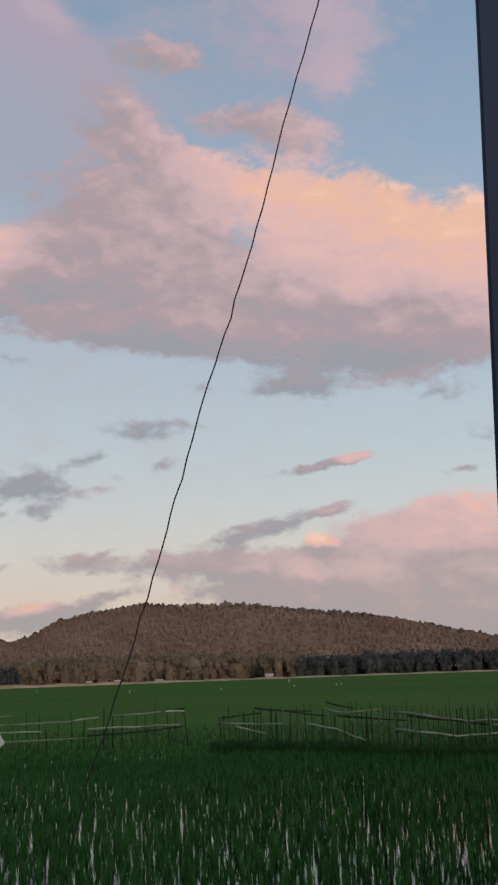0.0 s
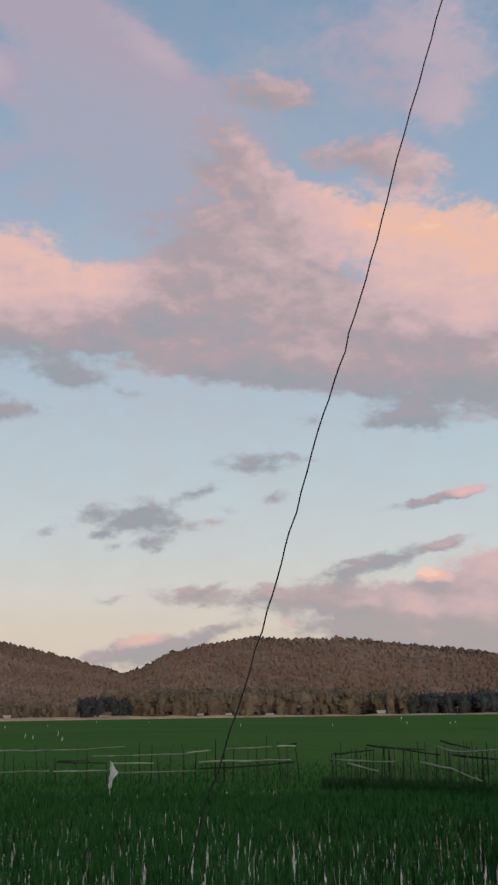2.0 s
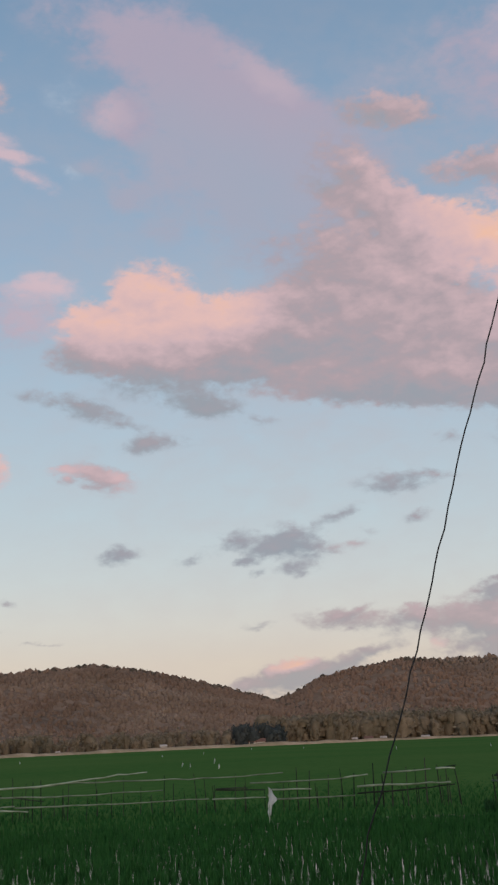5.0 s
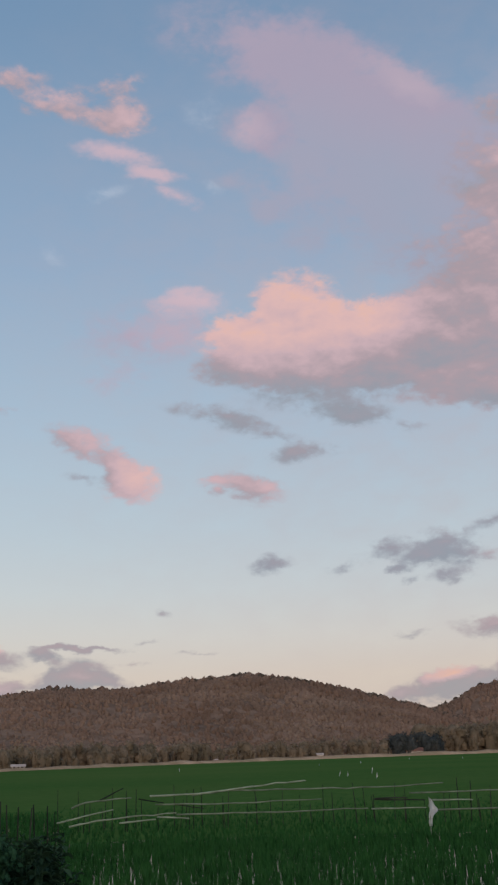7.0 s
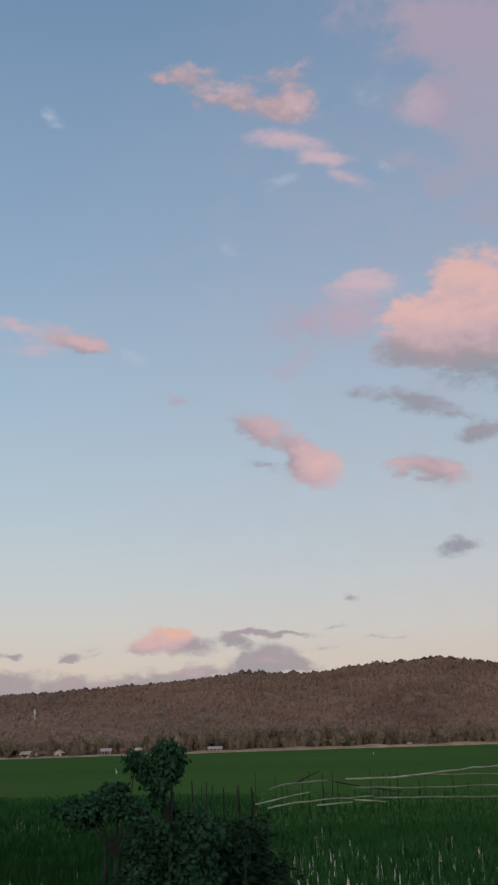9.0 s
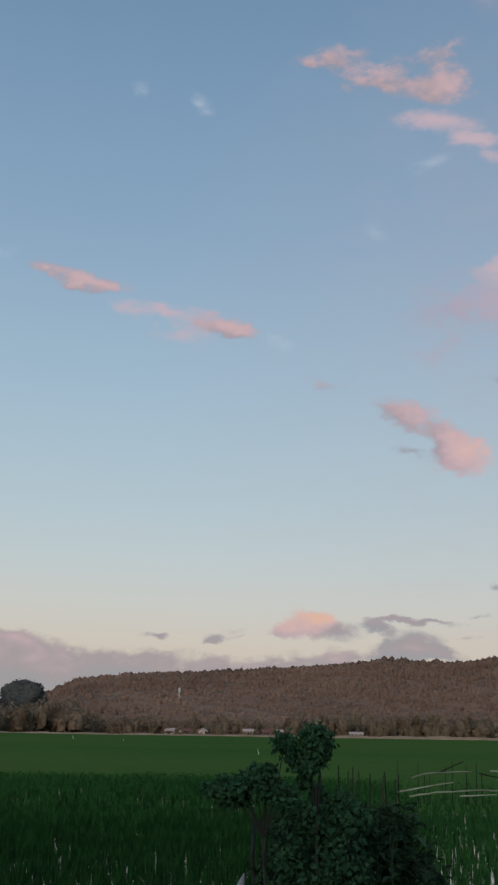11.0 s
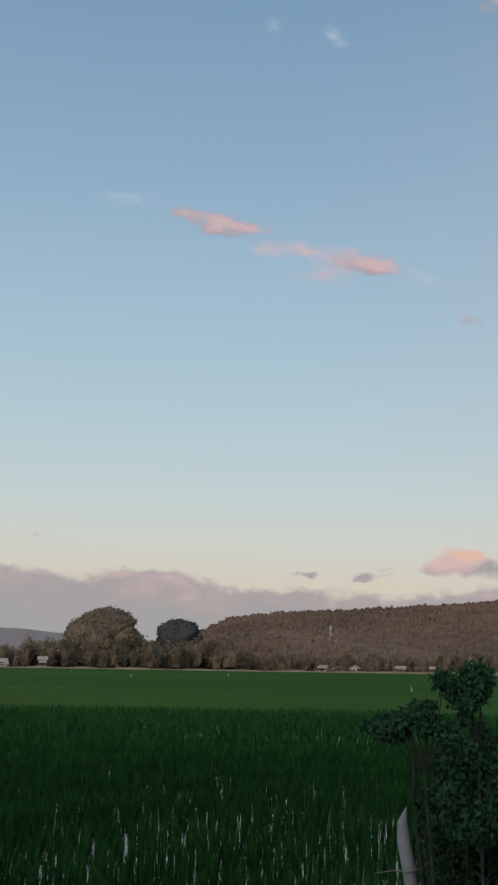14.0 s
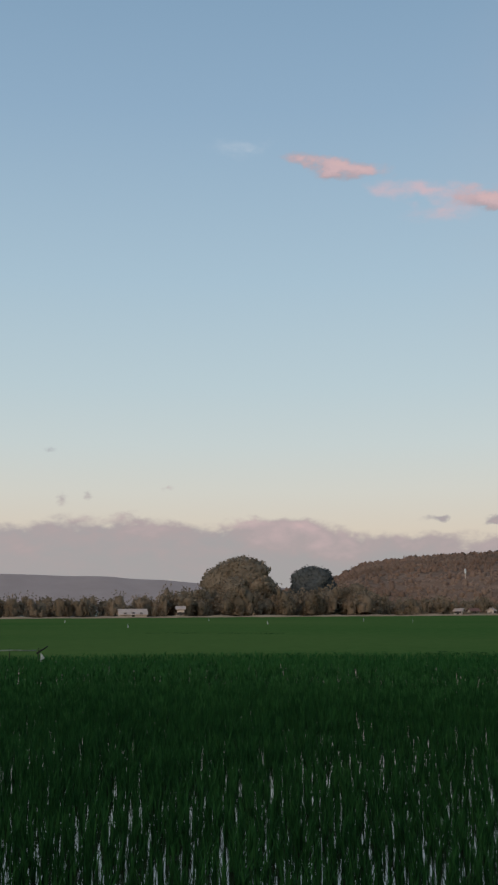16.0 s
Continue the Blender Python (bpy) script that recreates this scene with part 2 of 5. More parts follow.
# grey tufts
cloud([(-62.22, 5.68, 0.41, 0.31, -38, 0.8, 0.25), (-60.95, 5.89, 0.28, 0.21, 2, 0.72, 0.2), (-63.03, 8.14, 0.56, 0.17, 2, 0.64, 0.15), (-42.96, 4.61, 0.63, 0.21, -5, 0.8, 0.2), (-39.85, 4.4, 0.55, 0.24, 0, 0.8, 0.25), (-39.14, 4.91, 0.68, 0.28, 10, 0.56, 0.4), (-56.78, 6.22, 0.48, 0.14, 1, 0.48, 0.4)])
# grey cloudlets
cloud([(-16.4, 9.31, 1.01, 0.38, 6, 0.84, 0.08), (-13.83, 10.01, 1.86, 0.46, 3, 0.92, 0.08), (-11.06, 10.23, 1.49, 0.78, 0, 1.12, 0.12), (-12.36, 9.36, 1.35, 0.49, 15, 0.96, 0.1), (-10.02, 9.51, 1.36, 0.63, 0, 0.8, 0.15), (-10.9, 8.64, 1.35, 0.49, 0, 0.96, 0.15), (-8.55, 11.1, 1.5, 0.43, 17, 0.92, 0.08), (-12.92, 8.29, 0.44, 0.28, 20, 0.88, 0.05), (-13.66, 9.09, 0.51, 0.21, 0, 0.8, 0.05), (-7.97, 9.65, 1.04, 0.35, 14, 0.6, 0.41), (-7.08, 10.36, 1.04, 0.35, -1, 0.48, 0.2), (-4.4, 10.91, 0.78, 0.35, 4, 0.8, 0.12)])
cloud([(-5.56, 12.68, 2.14, 0.68, 2, 1.04, 0.1), (-3.47, 12.99, 1.38, 0.28, -4, 0.64, 0.1), (-2.37, 14.8, 0.79, 0.39, -2, 0.64, 0.15), (-13.17, 5.72, 1.01, 0.21, 0, 0.88, 0.12)])
# a grey cloudlet
cloud([(-19.93, 9.5, 1.14, 0.49, 5, 1, 0.08)])
# grey fringe under the sunset cloud
cloud([(1.66, 14.65, 2.01, 0.56, 5, 0.84, 0.15), (3.71, 14.41, 1.48, 0.77, -3, 0.84, 0.15), (2.57, 15.05, 2.58, 0.88, -3, 0.72, 0.2), (0.68, 16.23, 0.99, 0.53, -3, 0.56, 0.25)])
# grey fringe, farther end
cloud([(10.18, 14.06, 1.66, 0.46, 0, 0.8, 0.18), (11.73, 11.64, 1.63, 0.7, -5, 0.64, 0.2), (11.03, 9.97, 1, 0.24, 4, 0.8, 0.15)])
# streaks over the ridge
cloud([(2.93, 10.41, 1.97, 0.28, 7, 0.8, 0.15), (4.38, 10.64, 2.2, 0.28, 9, 0.8, 0.25), (5.55, 10.92, 1.13, 0.35, 2, 0.84, 0.64), (1.64, 7.73, 3.16, 0.49, 12, 0.92, 0.18), (0.47, 7.33, 1.97, 0.35, 8, 0.72, 0.15), (4.25, 8.3, 1.32, 0.38, 13, 0.76, 0.46), (-0.99, 6.8, 0.7, 0.42, -1, 0.72, 0.2)])
# bank of cloud over the ridge
cloud([(-8.85, 5.91, 1.79, 0.52, -1, 0.96, 0.3), (-7.69, 6.33, 0.83, 0.21, 24, 0.72, 0.25), (-5.95, 5.59, 1.91, 0.73, 4, 1.04, 0.3), (-4.78, 6.06, 0.83, 0.49, -1, 0.8, 0.35), (-2.19, 5.53, 2.19, 1.19, -1, 1.4, 0.34), (0.39, 5.28, 2.42, 1.3, -1, 1.4, 0.42), (3.23, 4.99, 2.66, 1.4, -2, 1.4, 0.5), (5.81, 6.03, 1.84, 1.72, 8, 1.4, 0.6), (3.45, 6.68, 0.81, 0.38, -2, 1.44, 1.3), (2.66, 5, 1.61, 0.62, -2, 0.56, 1.1), (5.75, 5.05, 1.58, 0.61, -2, 0.56, 1.2), (-0.18, 5.35, 0.92, 0.28, -1, 0.4, 0.9)])
cloud([(1.46, 3.62, 5.57, 0.9, -1, 1.2, 0.36), (-3.8, 4.39, 0.44, 0.28, -1, 0.48, 1.1)])
# bank of cloud, farther end
cloud([(7.97, 7.28, 2.72, 1.09, 12, 1.3, 0.62), (11.13, 7.53, 2.67, 1.36, 6, 1.5, 0.85), (12.07, 5.06, 2.61, 1.74, -3, 1.4, 0.5), (11.1, 3.42, 3.83, 1.26, -3, 1.3, 0.38), (9.28, 5.49, 3.09, 1.36, -3, 1, 0.5), (9.89, 2.08, 5.73, 1.17, -2, 1.3, 0.4), (13.26, 2.76, 3.23, 1.66, -3, 1.3, 0.42), (9.07, 6.5, 2.5, 0.83, 7, 0.48, 1.2), (5.52, 4.81, 4.27, 1.71, -3, 1.3, 0.5), (3.16, 3.76, 4.01, 1.14, -2, 1.2, 0.42)])
# low cloud behind the hills
cloud([(-11.28, 3.65, 1.13, 0.34, 11, 1.28, 0.95), (-9.14, 3.64, 2.21, 0.52, 14, 1.04, 0.28), (-7.12, 4.18, 1.78, 0.42, 11, 0.96, 0.25), (-11.99, 2.96, 2.37, 0.75, 9, 0.96, 0.3), (-13.68, 2.8, 1.55, 0.34, 10, 0.8, 0.35), (-9.42, 2.94, 2.83, 0.62, 4, 0.88, 0.3)])
# thin grey streaks
cloud([(-25.89, 7.15, 0.74, 0.21, -7, 0.88, 0.1), (-26.66, 5.69, 0.89, 0.17, 6, 0.8, 0.18), (-23.94, 5.18, 1.08, 0.14, 1, 0.8, 0.15), (-29.98, 5.5, 2.38, 0.14, -3, 0.8, 0.18), (-27.12, 4.75, 0.89, 0.14, -2, 0.64, 0.25)])

body, heat, body_ahead = FIELD


def raggedness(where):
    fine = W.noise(where, 0.6, 6, 0.55, 0.2)
    wisp = W.noise(where, 1.9, 3, 0.55, 0.3)
    return fine, W.math("MULTIPLY_ADD", wisp.outputs["Fac"], 0.75, W.math("MULTIPLY", fine.outputs["Fac"], 1.25))


fine, ragged = raggedness(grain_at)
near = W.noise(grain_at, 0.36, 3, 0.5, 0.3).outputs["Fac"]
beyond = W.noise(turned(plane, (LIT[0] * 0.75, LIT[1] * 1.3, 0)), 0.36, 3, 0.5, 0.3).outputs["Fac"]
thick = W.math("MULTIPLY_ADD", W.math("MULTIPLY_ADD", ragged, 1.45, -1.45), W.math("MULTIPLY", body, 2.5, clamp=True), body)
slope = W.math("SUBTRACT", body, body_ahead)
relief = W.math("MULTIPLY_ADD", W.math("SUBTRACT", near, beyond), 0.5, W.math("MULTIPLY", slope, 0.2))
cover = W.add("ShaderNodeMapRange", mode="SMOOTHSTEP")
W.link(thick, cover.inputs["Value"])
cover.inputs["From Min"].default_value = 0.08
cover.inputs["From Max"].default_value = 1.05
warmth = W.math("DIVIDE", heat, W.math("MAXIMUM", body, 0.05))
warmth = W.math("ADD", warmth, relief)
warmth = W.math("ADD", warmth, W.math("MULTIPLY_ADD", ragged, 0.3, -0.30))
tone = W.ramp(W.math("MULTIPLY", W.math("MAXIMUM", warmth, 0.06), 0.8, clamp=True), [
    (0.0, srgb(146, 156, 167)), (0.18, srgb(156, 156, 166)), (0.34, srgb(174, 157, 164)),
    (0.53, srgb(206, 177, 182)), (0.74, srgb(227, 187, 182)), (0.90, srgb(238, 189, 167)), (1.0, srgb(243, 202, 183))])
low = W.add("ShaderNodeMapRange", mode="SMOOTHSTEP")
W.link(height, low.inputs["Value"])
low.inputs["From Min"].default_value, low.inputs["From Max"].default_value = 10.0, 2.0
tone = W.mix(W.math("MULTIPLY", low.outputs[0], W.math("MULTIPLY_ADD", warmth, -0.5, 0.72, clamp=True)), tone, srgb(170, 163, 161))

sky = W.add("ShaderNodeTexSky", mode="NISHITA")
sky.sun_elevation, sky.sun_rotation = radians(SUN_EL), radians(SUN_AZ)
air = W.ramp(W.math("DIVIDE", height, 60.0, clamp=True), [
    (0.0, srgb(198, 178, 168)), (0.065, srgb(209, 195, 181)), (0.10, srgb(205, 202, 195)), (0.14, srgb(195, 203, 204)), (0.19, srgb(183, 199, 207)),
    (0.28, srgb(166, 189, 206)), (0.42, srgb(142, 169, 195)), (0.60, srgb(116, 147, 177)), (1.0, srgb(80, 115, 155))])
clear = W.mix(0.008, air, sky.outputs[0], "ADD")
# a thin high veil that warms the middle of the sky
haze = W.add("ShaderNodeMapping", mode="TEXTURE")
haze.inputs["Location"].default_value = (-10, 20, 0)
haze.inputs["Scale"].default_value = (34, 26, 1)
W.link(plane, haze.inputs[0])
veil = W.add("ShaderNodeTexGradient", mode="SPHERICAL")
W.link(haze.outputs[0], veil.inputs[0])
clear = W.mix(W.math("MULTIPLY", veil.outputs["Fac"], W.math("MULTIPLY", fine.outputs["Fac"], 0.6)), clear, srgb(190, 172, 174))
thin = W.add("ShaderNodeMapRange", mode="SMOOTHSTEP")
W.link(W.math("MULTIPLY_ADD", W.math("ADD", W.math("MULTIPLY_ADD", ragged, 1.1, -1.1), W.math("MULTIPLY_ADD", near, 1.8, -0.9)), W.math("MULTIPLY", PALE[0], 2.0, clamp=True), PALE[0]), thin.inputs["Value"])
thin.inputs["From Min"].default_value, thin.inputs["From Max"].default_value = 0.08, 1.5
pale = W.ramp(W.math("DIVIDE", PALE[1], W.math("MAXIMUM", PALE[0], 0.05), clamp=True), [
    (0.0, srgb(190, 201, 216)), (0.22, srgb(160, 168, 187)), (0.6, srgb(176, 163, 181)), (1.0, srgb(219, 189, 195))])
clear = W.mix(W.math("MULTIPLY", thin.outputs[0], 0.85), clear, pale)
whole = W.mix(W.math("MULTIPLY", cover.outputs[0], 0.95), clear, tone)
back = W.add("ShaderNodeBackground")
W.link(whole, back.inputs[0])
back.inputs[1].default_value = 1.0
W.link(back.outputs[0], W.add("ShaderNodeOutputWorld").inputs[0])

sun = new("sun", bpy.data.lights.new("sun", "SUN"))
sun.data.energy, sun.data.angle, sun.data.color = 1.25, radians(30), (1.0, 0.78, 0.65)
_a, _e = radians(SUN_AZ), radians(SUN_EL)
sun.matrix_world = look((0, 0, 50), (-math.sin(_a) * math.cos(_e), -math.cos(_a) * math.cos(_e), 50 - math.sin(_e)))


# ---- materials ----
def surface(name, stops, scale, rough=0.8, detail=5, second=None, bump=0.0, bump_scale=None, island=0.0, random_by="island", metal=0.0, spec=0.3, translucent=0.0, gain=1.7):
    """A mottled material: colours from noise at a scale (metres to the minus one), a second broad variation, grain relief."""
    mat = bpy.data.materials.new(name)
    mat.use_nodes = True
    n = Nodes(mat.node_tree)
    at = n.add("ShaderNodeNewGeometry")
    fac = n.noise(at.outputs["Position"], scale, detail, 0.6).outputs["Fac"]
    if island:
        rnd = at.outputs["Random Per Island"] if random_by == "island" else n.add("ShaderNodeObjectInfo").outputs["Random"]
        fac = n.math("ADD", fac, n.math("MULTIPLY", n.math("SUBTRACT", rnd, 0.5), island))
    k = len(stops)
    col = n.ramp(n.math("MULTIPLY_ADD", fac, gain, 0.5 - 0.5 * gain, clamp=True), [(i / max(1, k - 1), c) for i, c in enumerate(stops)])
    if second:
        s2, amount, tint = second
        f2 = n.noise(at.outputs["Position"], s2, 3, 0.5).outputs["Fac"]
        col = n.mix(n.math("MULTIPLY", n.math("MULTIPLY_ADD", f2, 2.4, -0.7, clamp=True), amount), col, tint)
    sh = n.add("ShaderNodeBsdfPrincipled")
    n.link(col, sh.inputs["Base Color"])
    sh.inputs["Roughness"].default_value = rough
    sh.inputs["Metallic"].default_value = metal
    sh.inputs["Specular IOR Level"].default_value = spec
    if bump:
        b = n.add("ShaderNodeBump")
        b.inputs["Strength"].default_value = bump
        b.inputs["Distance"].default_value = 0.15 / (bump_scale or scale * 3)
        n.link(n.noise(at.outputs["Position"], bump_scale or scale * 3, 4, 0.6).outputs["Fac"], b.inputs["Height"])
        n.link(b.outputs[0], sh.inputs["Normal"])
    result = sh.outputs[0]
    if translucent:
        tr = n.add("ShaderNodeBsdfTranslucent")
        n.link(col, tr.inputs[0])
        ms = n.add("ShaderNodeMixShader")
        ms.inputs[0].default_value = translucent
        n.link(result, ms.inputs[1])
        n.link(tr.outputs[0], ms.inputs[2])
        result = ms.outputs[0]
    n.link(result, n.add("ShaderNodeOutputMaterial").inputs[0])
    return mat


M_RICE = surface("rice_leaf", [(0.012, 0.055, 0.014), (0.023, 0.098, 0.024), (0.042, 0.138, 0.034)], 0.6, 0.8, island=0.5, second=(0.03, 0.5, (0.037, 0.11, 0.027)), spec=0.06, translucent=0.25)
# Shaded copy of rice_leaf: the dim near field is put into its colour.
M_RICE_SHADED = surface("shaded_rice_leaf", [(0.006, 0.029, 0.008), (0.013, 0.055, 0.014), (0.025, 0.087, 0.022)], 0.6, 0.85, island=0.5, spec=0.04, translucent=0.15)
M_CANOPY = surface("rice_canopy", [(0.037, 0.094, 0.022), (0.056, 0.126, 0.030), (0.082, 0.157, 0.039)], 0.8, 1.0, second=(0.012, 0.6, (0.112, 0.158, 0.044)), bump=0.6, bump_scale=5, spec=0.0)
M_EARTH = surface("field_earth", [(0.05, 0.06, 0.03), (0.09, 0.09, 0.05)], 0.05, 0.95, bump=0.3)
M_BANK = surface("dry_earth_bank", [(0.30, 0.19, 0.12), (0.46, 0.31, 0.20), (0.60, 0.43, 0.30)], 0.10, 0.95, second=(0.03, 0.6, (0.18, 0.155, 0.08)), bump=0.3, spec=0.0)
# Far woods and floor: haze and warm evening glow are put into the colours.
M_FOREST = surface("hazed_forest", [(0.19, 0.138, 0.102), (0.29, 0.21, 0.156), (0.385, 0.282, 0.21), (0.50, 0.375, 0.29)], 0.014, 0.9, detail=8, island=0.13, second=(0.006, 0.7, (0.37, 0.225, 0.155)), spec=0.0, translucent=0.5, gain=2.2)
M_CREST = surface("dark_crest_trees", [(0.07, 0.055, 0.042), (0.13, 0.10, 0.075), (0.20, 0.155, 0.12)], 0.05, 0.9, island=0.3, spec=0.0, translucent=0.2)
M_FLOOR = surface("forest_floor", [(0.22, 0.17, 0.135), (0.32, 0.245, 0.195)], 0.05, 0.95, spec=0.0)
# Warmer and darker than the trees: its colour offsets blue light from the sky.
M_SLOPE = surface("sky_offset_slope", [(0.125, 0.085, 0.060), (0.19, 0.13, 0.094), (0.26, 0.18, 0.132)], 0.06, 0.95, detail=6, second=(0.015, 0.6, (0.32, 0.195, 0.127)), spec=0.0, gain=2.8)
M_PINE = surface("dark_pine", [(0.050, 0.057, 0.056), (0.082, 0.090, 0.086), (0.12, 0.124, 0.115)], 0.15, 0.9, island=0.10, spec=0.0, translucent=0.4, gain=2.2)
M_EDGE = surface("brown_wood_edge", [(0.16, 0.125, 0.085), (0.28, 0.215, 0.148), (0.40, 0.305, 0.215)], 0.12, 0.9, island=0.10, second=(0.03, 0.5, (0.22, 0.185, 0.12)), spec=0.0, translucent=0.45, gain=2.8)
# M_DOME and M_DARK are lightened to carry the haze over far crowns.
M_DOME = surface("hazed_brown_crown", [(0.21, 0.165, 0.118), (0.33, 0.265, 0.192), (0.45, 0.36, 0.265)], 0.2, 0.9, island=0.10, second=(0.06, 0.5, (0.27, 0.225, 0.155)), spec=0.0, translucent=0.45, gain=2.6)
M_DARK = surface("dark_evergreen", [(0.075, 0.083, 0.080), (0.12, 0.127, 0.118), (0.165, 0.163, 0.145)], 0.15, 0.9, island=0.12, spec=0.0, translucent=0.3, gain=2.2)
# The distance haze is painted into the range's pale colour.
M_FAR = surface("far_range", [(0.37, 0.295, 0.26), (0.44, 0.355, 0.315)], 0.01, 1.0, spec=0.0)
M_BARK = surface("pale_bark", [(0.16, 0.13, 0.10), (0.30, 0.26, 0.21)], 3, 0.9, bump=0.4, bump_scale=12)
M_BAMBOO = surface("weathered_bamboo", [(0.07, 0.095, 0.055), (0.17, 0.205, 0.14), (0.31, 0.36, 0.265)], 1.6, 0.6, island=0.3, random_by="object", bump=0.2, bump_scale=20)
M_STAKE = surface("dark_stake", [(0.008, 0.012, 0.007), (0.020, 0.025, 0.016), (0.042, 0.047, 0.032)], 2.0, 0.9, island=0.5, random_by="object")
M_OLIVE = surface("olive_stake", [(0.03, 0.04, 0.022), (0.06, 0.075, 0.045), (0.10, 0.12, 0.075)], 2.0, 0.9, island=0.5, random_by="object")
M_WEED = surface("dark_weeds", [(0.010, 0.032, 0.012), (0.019, 0.058, 0.020), (0.034, 0.080, 0.030)], 0.8, 0.8, island=0.5, spec=0.05)
M_BUSH = surface("bush_leaf", [(0.018, 0.054, 0.027), (0.031, 0.084, 0.042), (0.050, 0.118, 0.060)], 6, 0.75, island=0.35, spec=0.04, translucent=0.25)
M_RANK = surface("rank_leaf", [(0.018, 0.042, 0.024), (0.030, 0.066, 0.036), (0.046, 0.096, 0.050)], 3, 0.7, island=0.3, spec=0.05, translucent=0.1)
M_TWIG = surface("bush_bark", [(0.008, 0.011, 0.009), (0.020, 0.025, 0.021), (0.050, 0.058, 0.052)], 9, 0.85, bump=0.4, bump_scale=40)
M_CLOTH = surface("white_plastic", [(0.62, 0.64, 0.62), (0.82, 0.82, 0.80)], 5, 0.5, bump=0.2, bump_scale=14, translucent=0.3)
M_PALE = surface("peeled_pale_wood", [(0.15, 0.18, 0.20), (0.25, 0.285, 0.315), (0.35, 0.385, 0.42)], 7, 0.75, bump=0.5, bump_scale=45, second=(14, 0.5, (0.09, 0.10, 0.105)))
M_CABLE = surface("black_cable", [(0.006, 0.006, 0.006), (0.014, 0.014, 0.015)], 8, 0.6)
M_POST = surface("slate_paint", [(0.030, 0.046, 0.082), (0.042, 0.060, 0.098)], 1.6, 0.55, bump=0.15, bump_scale=30, second=(5, 0.3, (0.06, 0.06, 0.085)))
M_WALL = surface("whitewash", [(0.50, 0.42, 0.35), (0.68, 0.59, 0.50)], 0.6, 0.9, second=(0.3, 0.4, (0.34, 0.28, 0.23)))
M_TIN = surface("tin_roof", [(0.36, 0.28, 0.23), (0.56, 0.46, 0.39)], 0.5, 0.7)
M_RUST = surface("rusty_roof", [(0.12, 0.06, 0.045), (0.22, 0.115, 0.085)], 0.5, 0.8)
M_OPEN = surface("dark_opening", [(0.02, 0.018, 0.016), (0.05, 0.045, 0.04)], 1, 0.6)
M_TIMBER = surface("grey_timber", [(0.08, 0.065, 0.05), (0.17, 0.14, 0.11)], 2, 0.9, bump=0.4, bump_scale=10)

# still water between the rice
M_WATER = bpy.data.materials.new("paddy_water")
M_WATER.use_nodes = True
_n = Nodes(M_WATER.node_tree)
_g = _n.add("ShaderNodeNewGeometry")
_w = _n.add("ShaderNodeBsdfPrincipled")
_n.link(_n.ramp(_n.noise(_g.outputs["Position"], 0.7, 4).outputs["Fac"], [(0.3, (0.012, 0.012, 0.008)), (0.7, (0.03, 0.028, 0.018))]), _w.inputs["Base Color"])
_w.inputs["Roughness"].default_value = 0.03
_w.inputs["IOR"].default_value = 1.5
_b = _n.add("ShaderNodeBump")
_b.inputs["Strength"].default_value = 0.3
_b.inputs["Distance"].default_value = 0.02
_n.link(_n.noise(_g.outputs["Position"], 3.0, 3).outputs["Fac"], _b.inputs["Height"])
_n.link(_b.outputs[0], _w.inputs["Normal"])
_n.link(_w.outputs[0], _n.add("ShaderNodeOutputMaterial").inputs[0])


# ---- builders ----
def at(bearing_deg, r, z=0.0):
    """A place by bearing (right of straight ahead), distance and height."""
    a = radians(bearing_deg)
    return Vector((r * math.sin(a), r * math.cos(a), z))


def mesh_of(name, verts, faces, mat, smooth=False):
    """A mesh object from arrays of corners and triangles or quads."""
    me = bpy.data.meshes.new(name)
    v = np.asarray(verts, dtype=np.float32)
    f = np.asarray(faces, dtype=np.int32)
    me.vertices.add(len(v))
    me.vertices.foreach_set("co", v.ravel())
    me.loops.add(f.size)
    me.loops.foreach_set("vertex_index", f.ravel())
    me.polygons.add(len(f))
    me.polygons.foreach_set("loop_start", np.arange(0, f.size, f.shape[1], dtype=np.int32))
    me.polygons.foreach_set("use_smooth", np.full(len(f), smooth))
    me.update(calc_edges=True)
    me.materials.append(mat)
    return new(name, me)


def part(name, bm, mat, parent=None, label="", smooth=False):
    """Links a bmesh as one mesh object under a thing or a part."""
    me = bpy.data.meshes.new(name)
    for f in bm.faces:
        f.smooth = smooth
    bm.to_mesh(me)
    bm.free()
    me.materials.append(mat)
    ob = new(name, me)
    if parent:
        ob.parent = parent
    return tagged(ob, label)


def thing(name, place, label, category, group="", kind="", turn=0.0):
    ob = new(name)
    ob.empty_display_size = 0.2
    ob.matrix_world = Matrix.Translation(place) @ Matrix.Rotation(turn, 4, "Z")
    return tagged(ob, label, category, group, kind)


def tube(points, radii, sides=7, bm=None, cap=True):
    """A round stem along points."""
    bm = bm or bmesh.new()
    rings = []
    pts = [Vector(p) for p in points]
    for i, p in enumerate(pts):
        d = (pts[min(i + 1, len(pts) - 1)] - pts[max(i - 1, 0)]).normalized()
        side = d.cross(Vector((0.31, 0.17, 0.93)) if abs(d.z) < 0.9 else Vector((1, 0.2, 0))).normalized()
        up = side.cross(d)
        r = radii[i] if isinstance(radii, (list, tuple)) else radii
        rings.append([bm.verts.new(p + r * (math.cos(2 * math.pi * k / sides) * side + math.sin(2 * math.pi * k / sides) * up)) for k in range(sides)])
    for a, b in zip(rings, rings[1:]):
        for k in range(sides):
            bm.faces.new((a[k], a[(k + 1) % sides], b[(k + 1) % sides], b[k]))
    if cap:
        bm.faces.new(rings[0][::-1])
        bm.faces.new(rings[-1])
    return bm


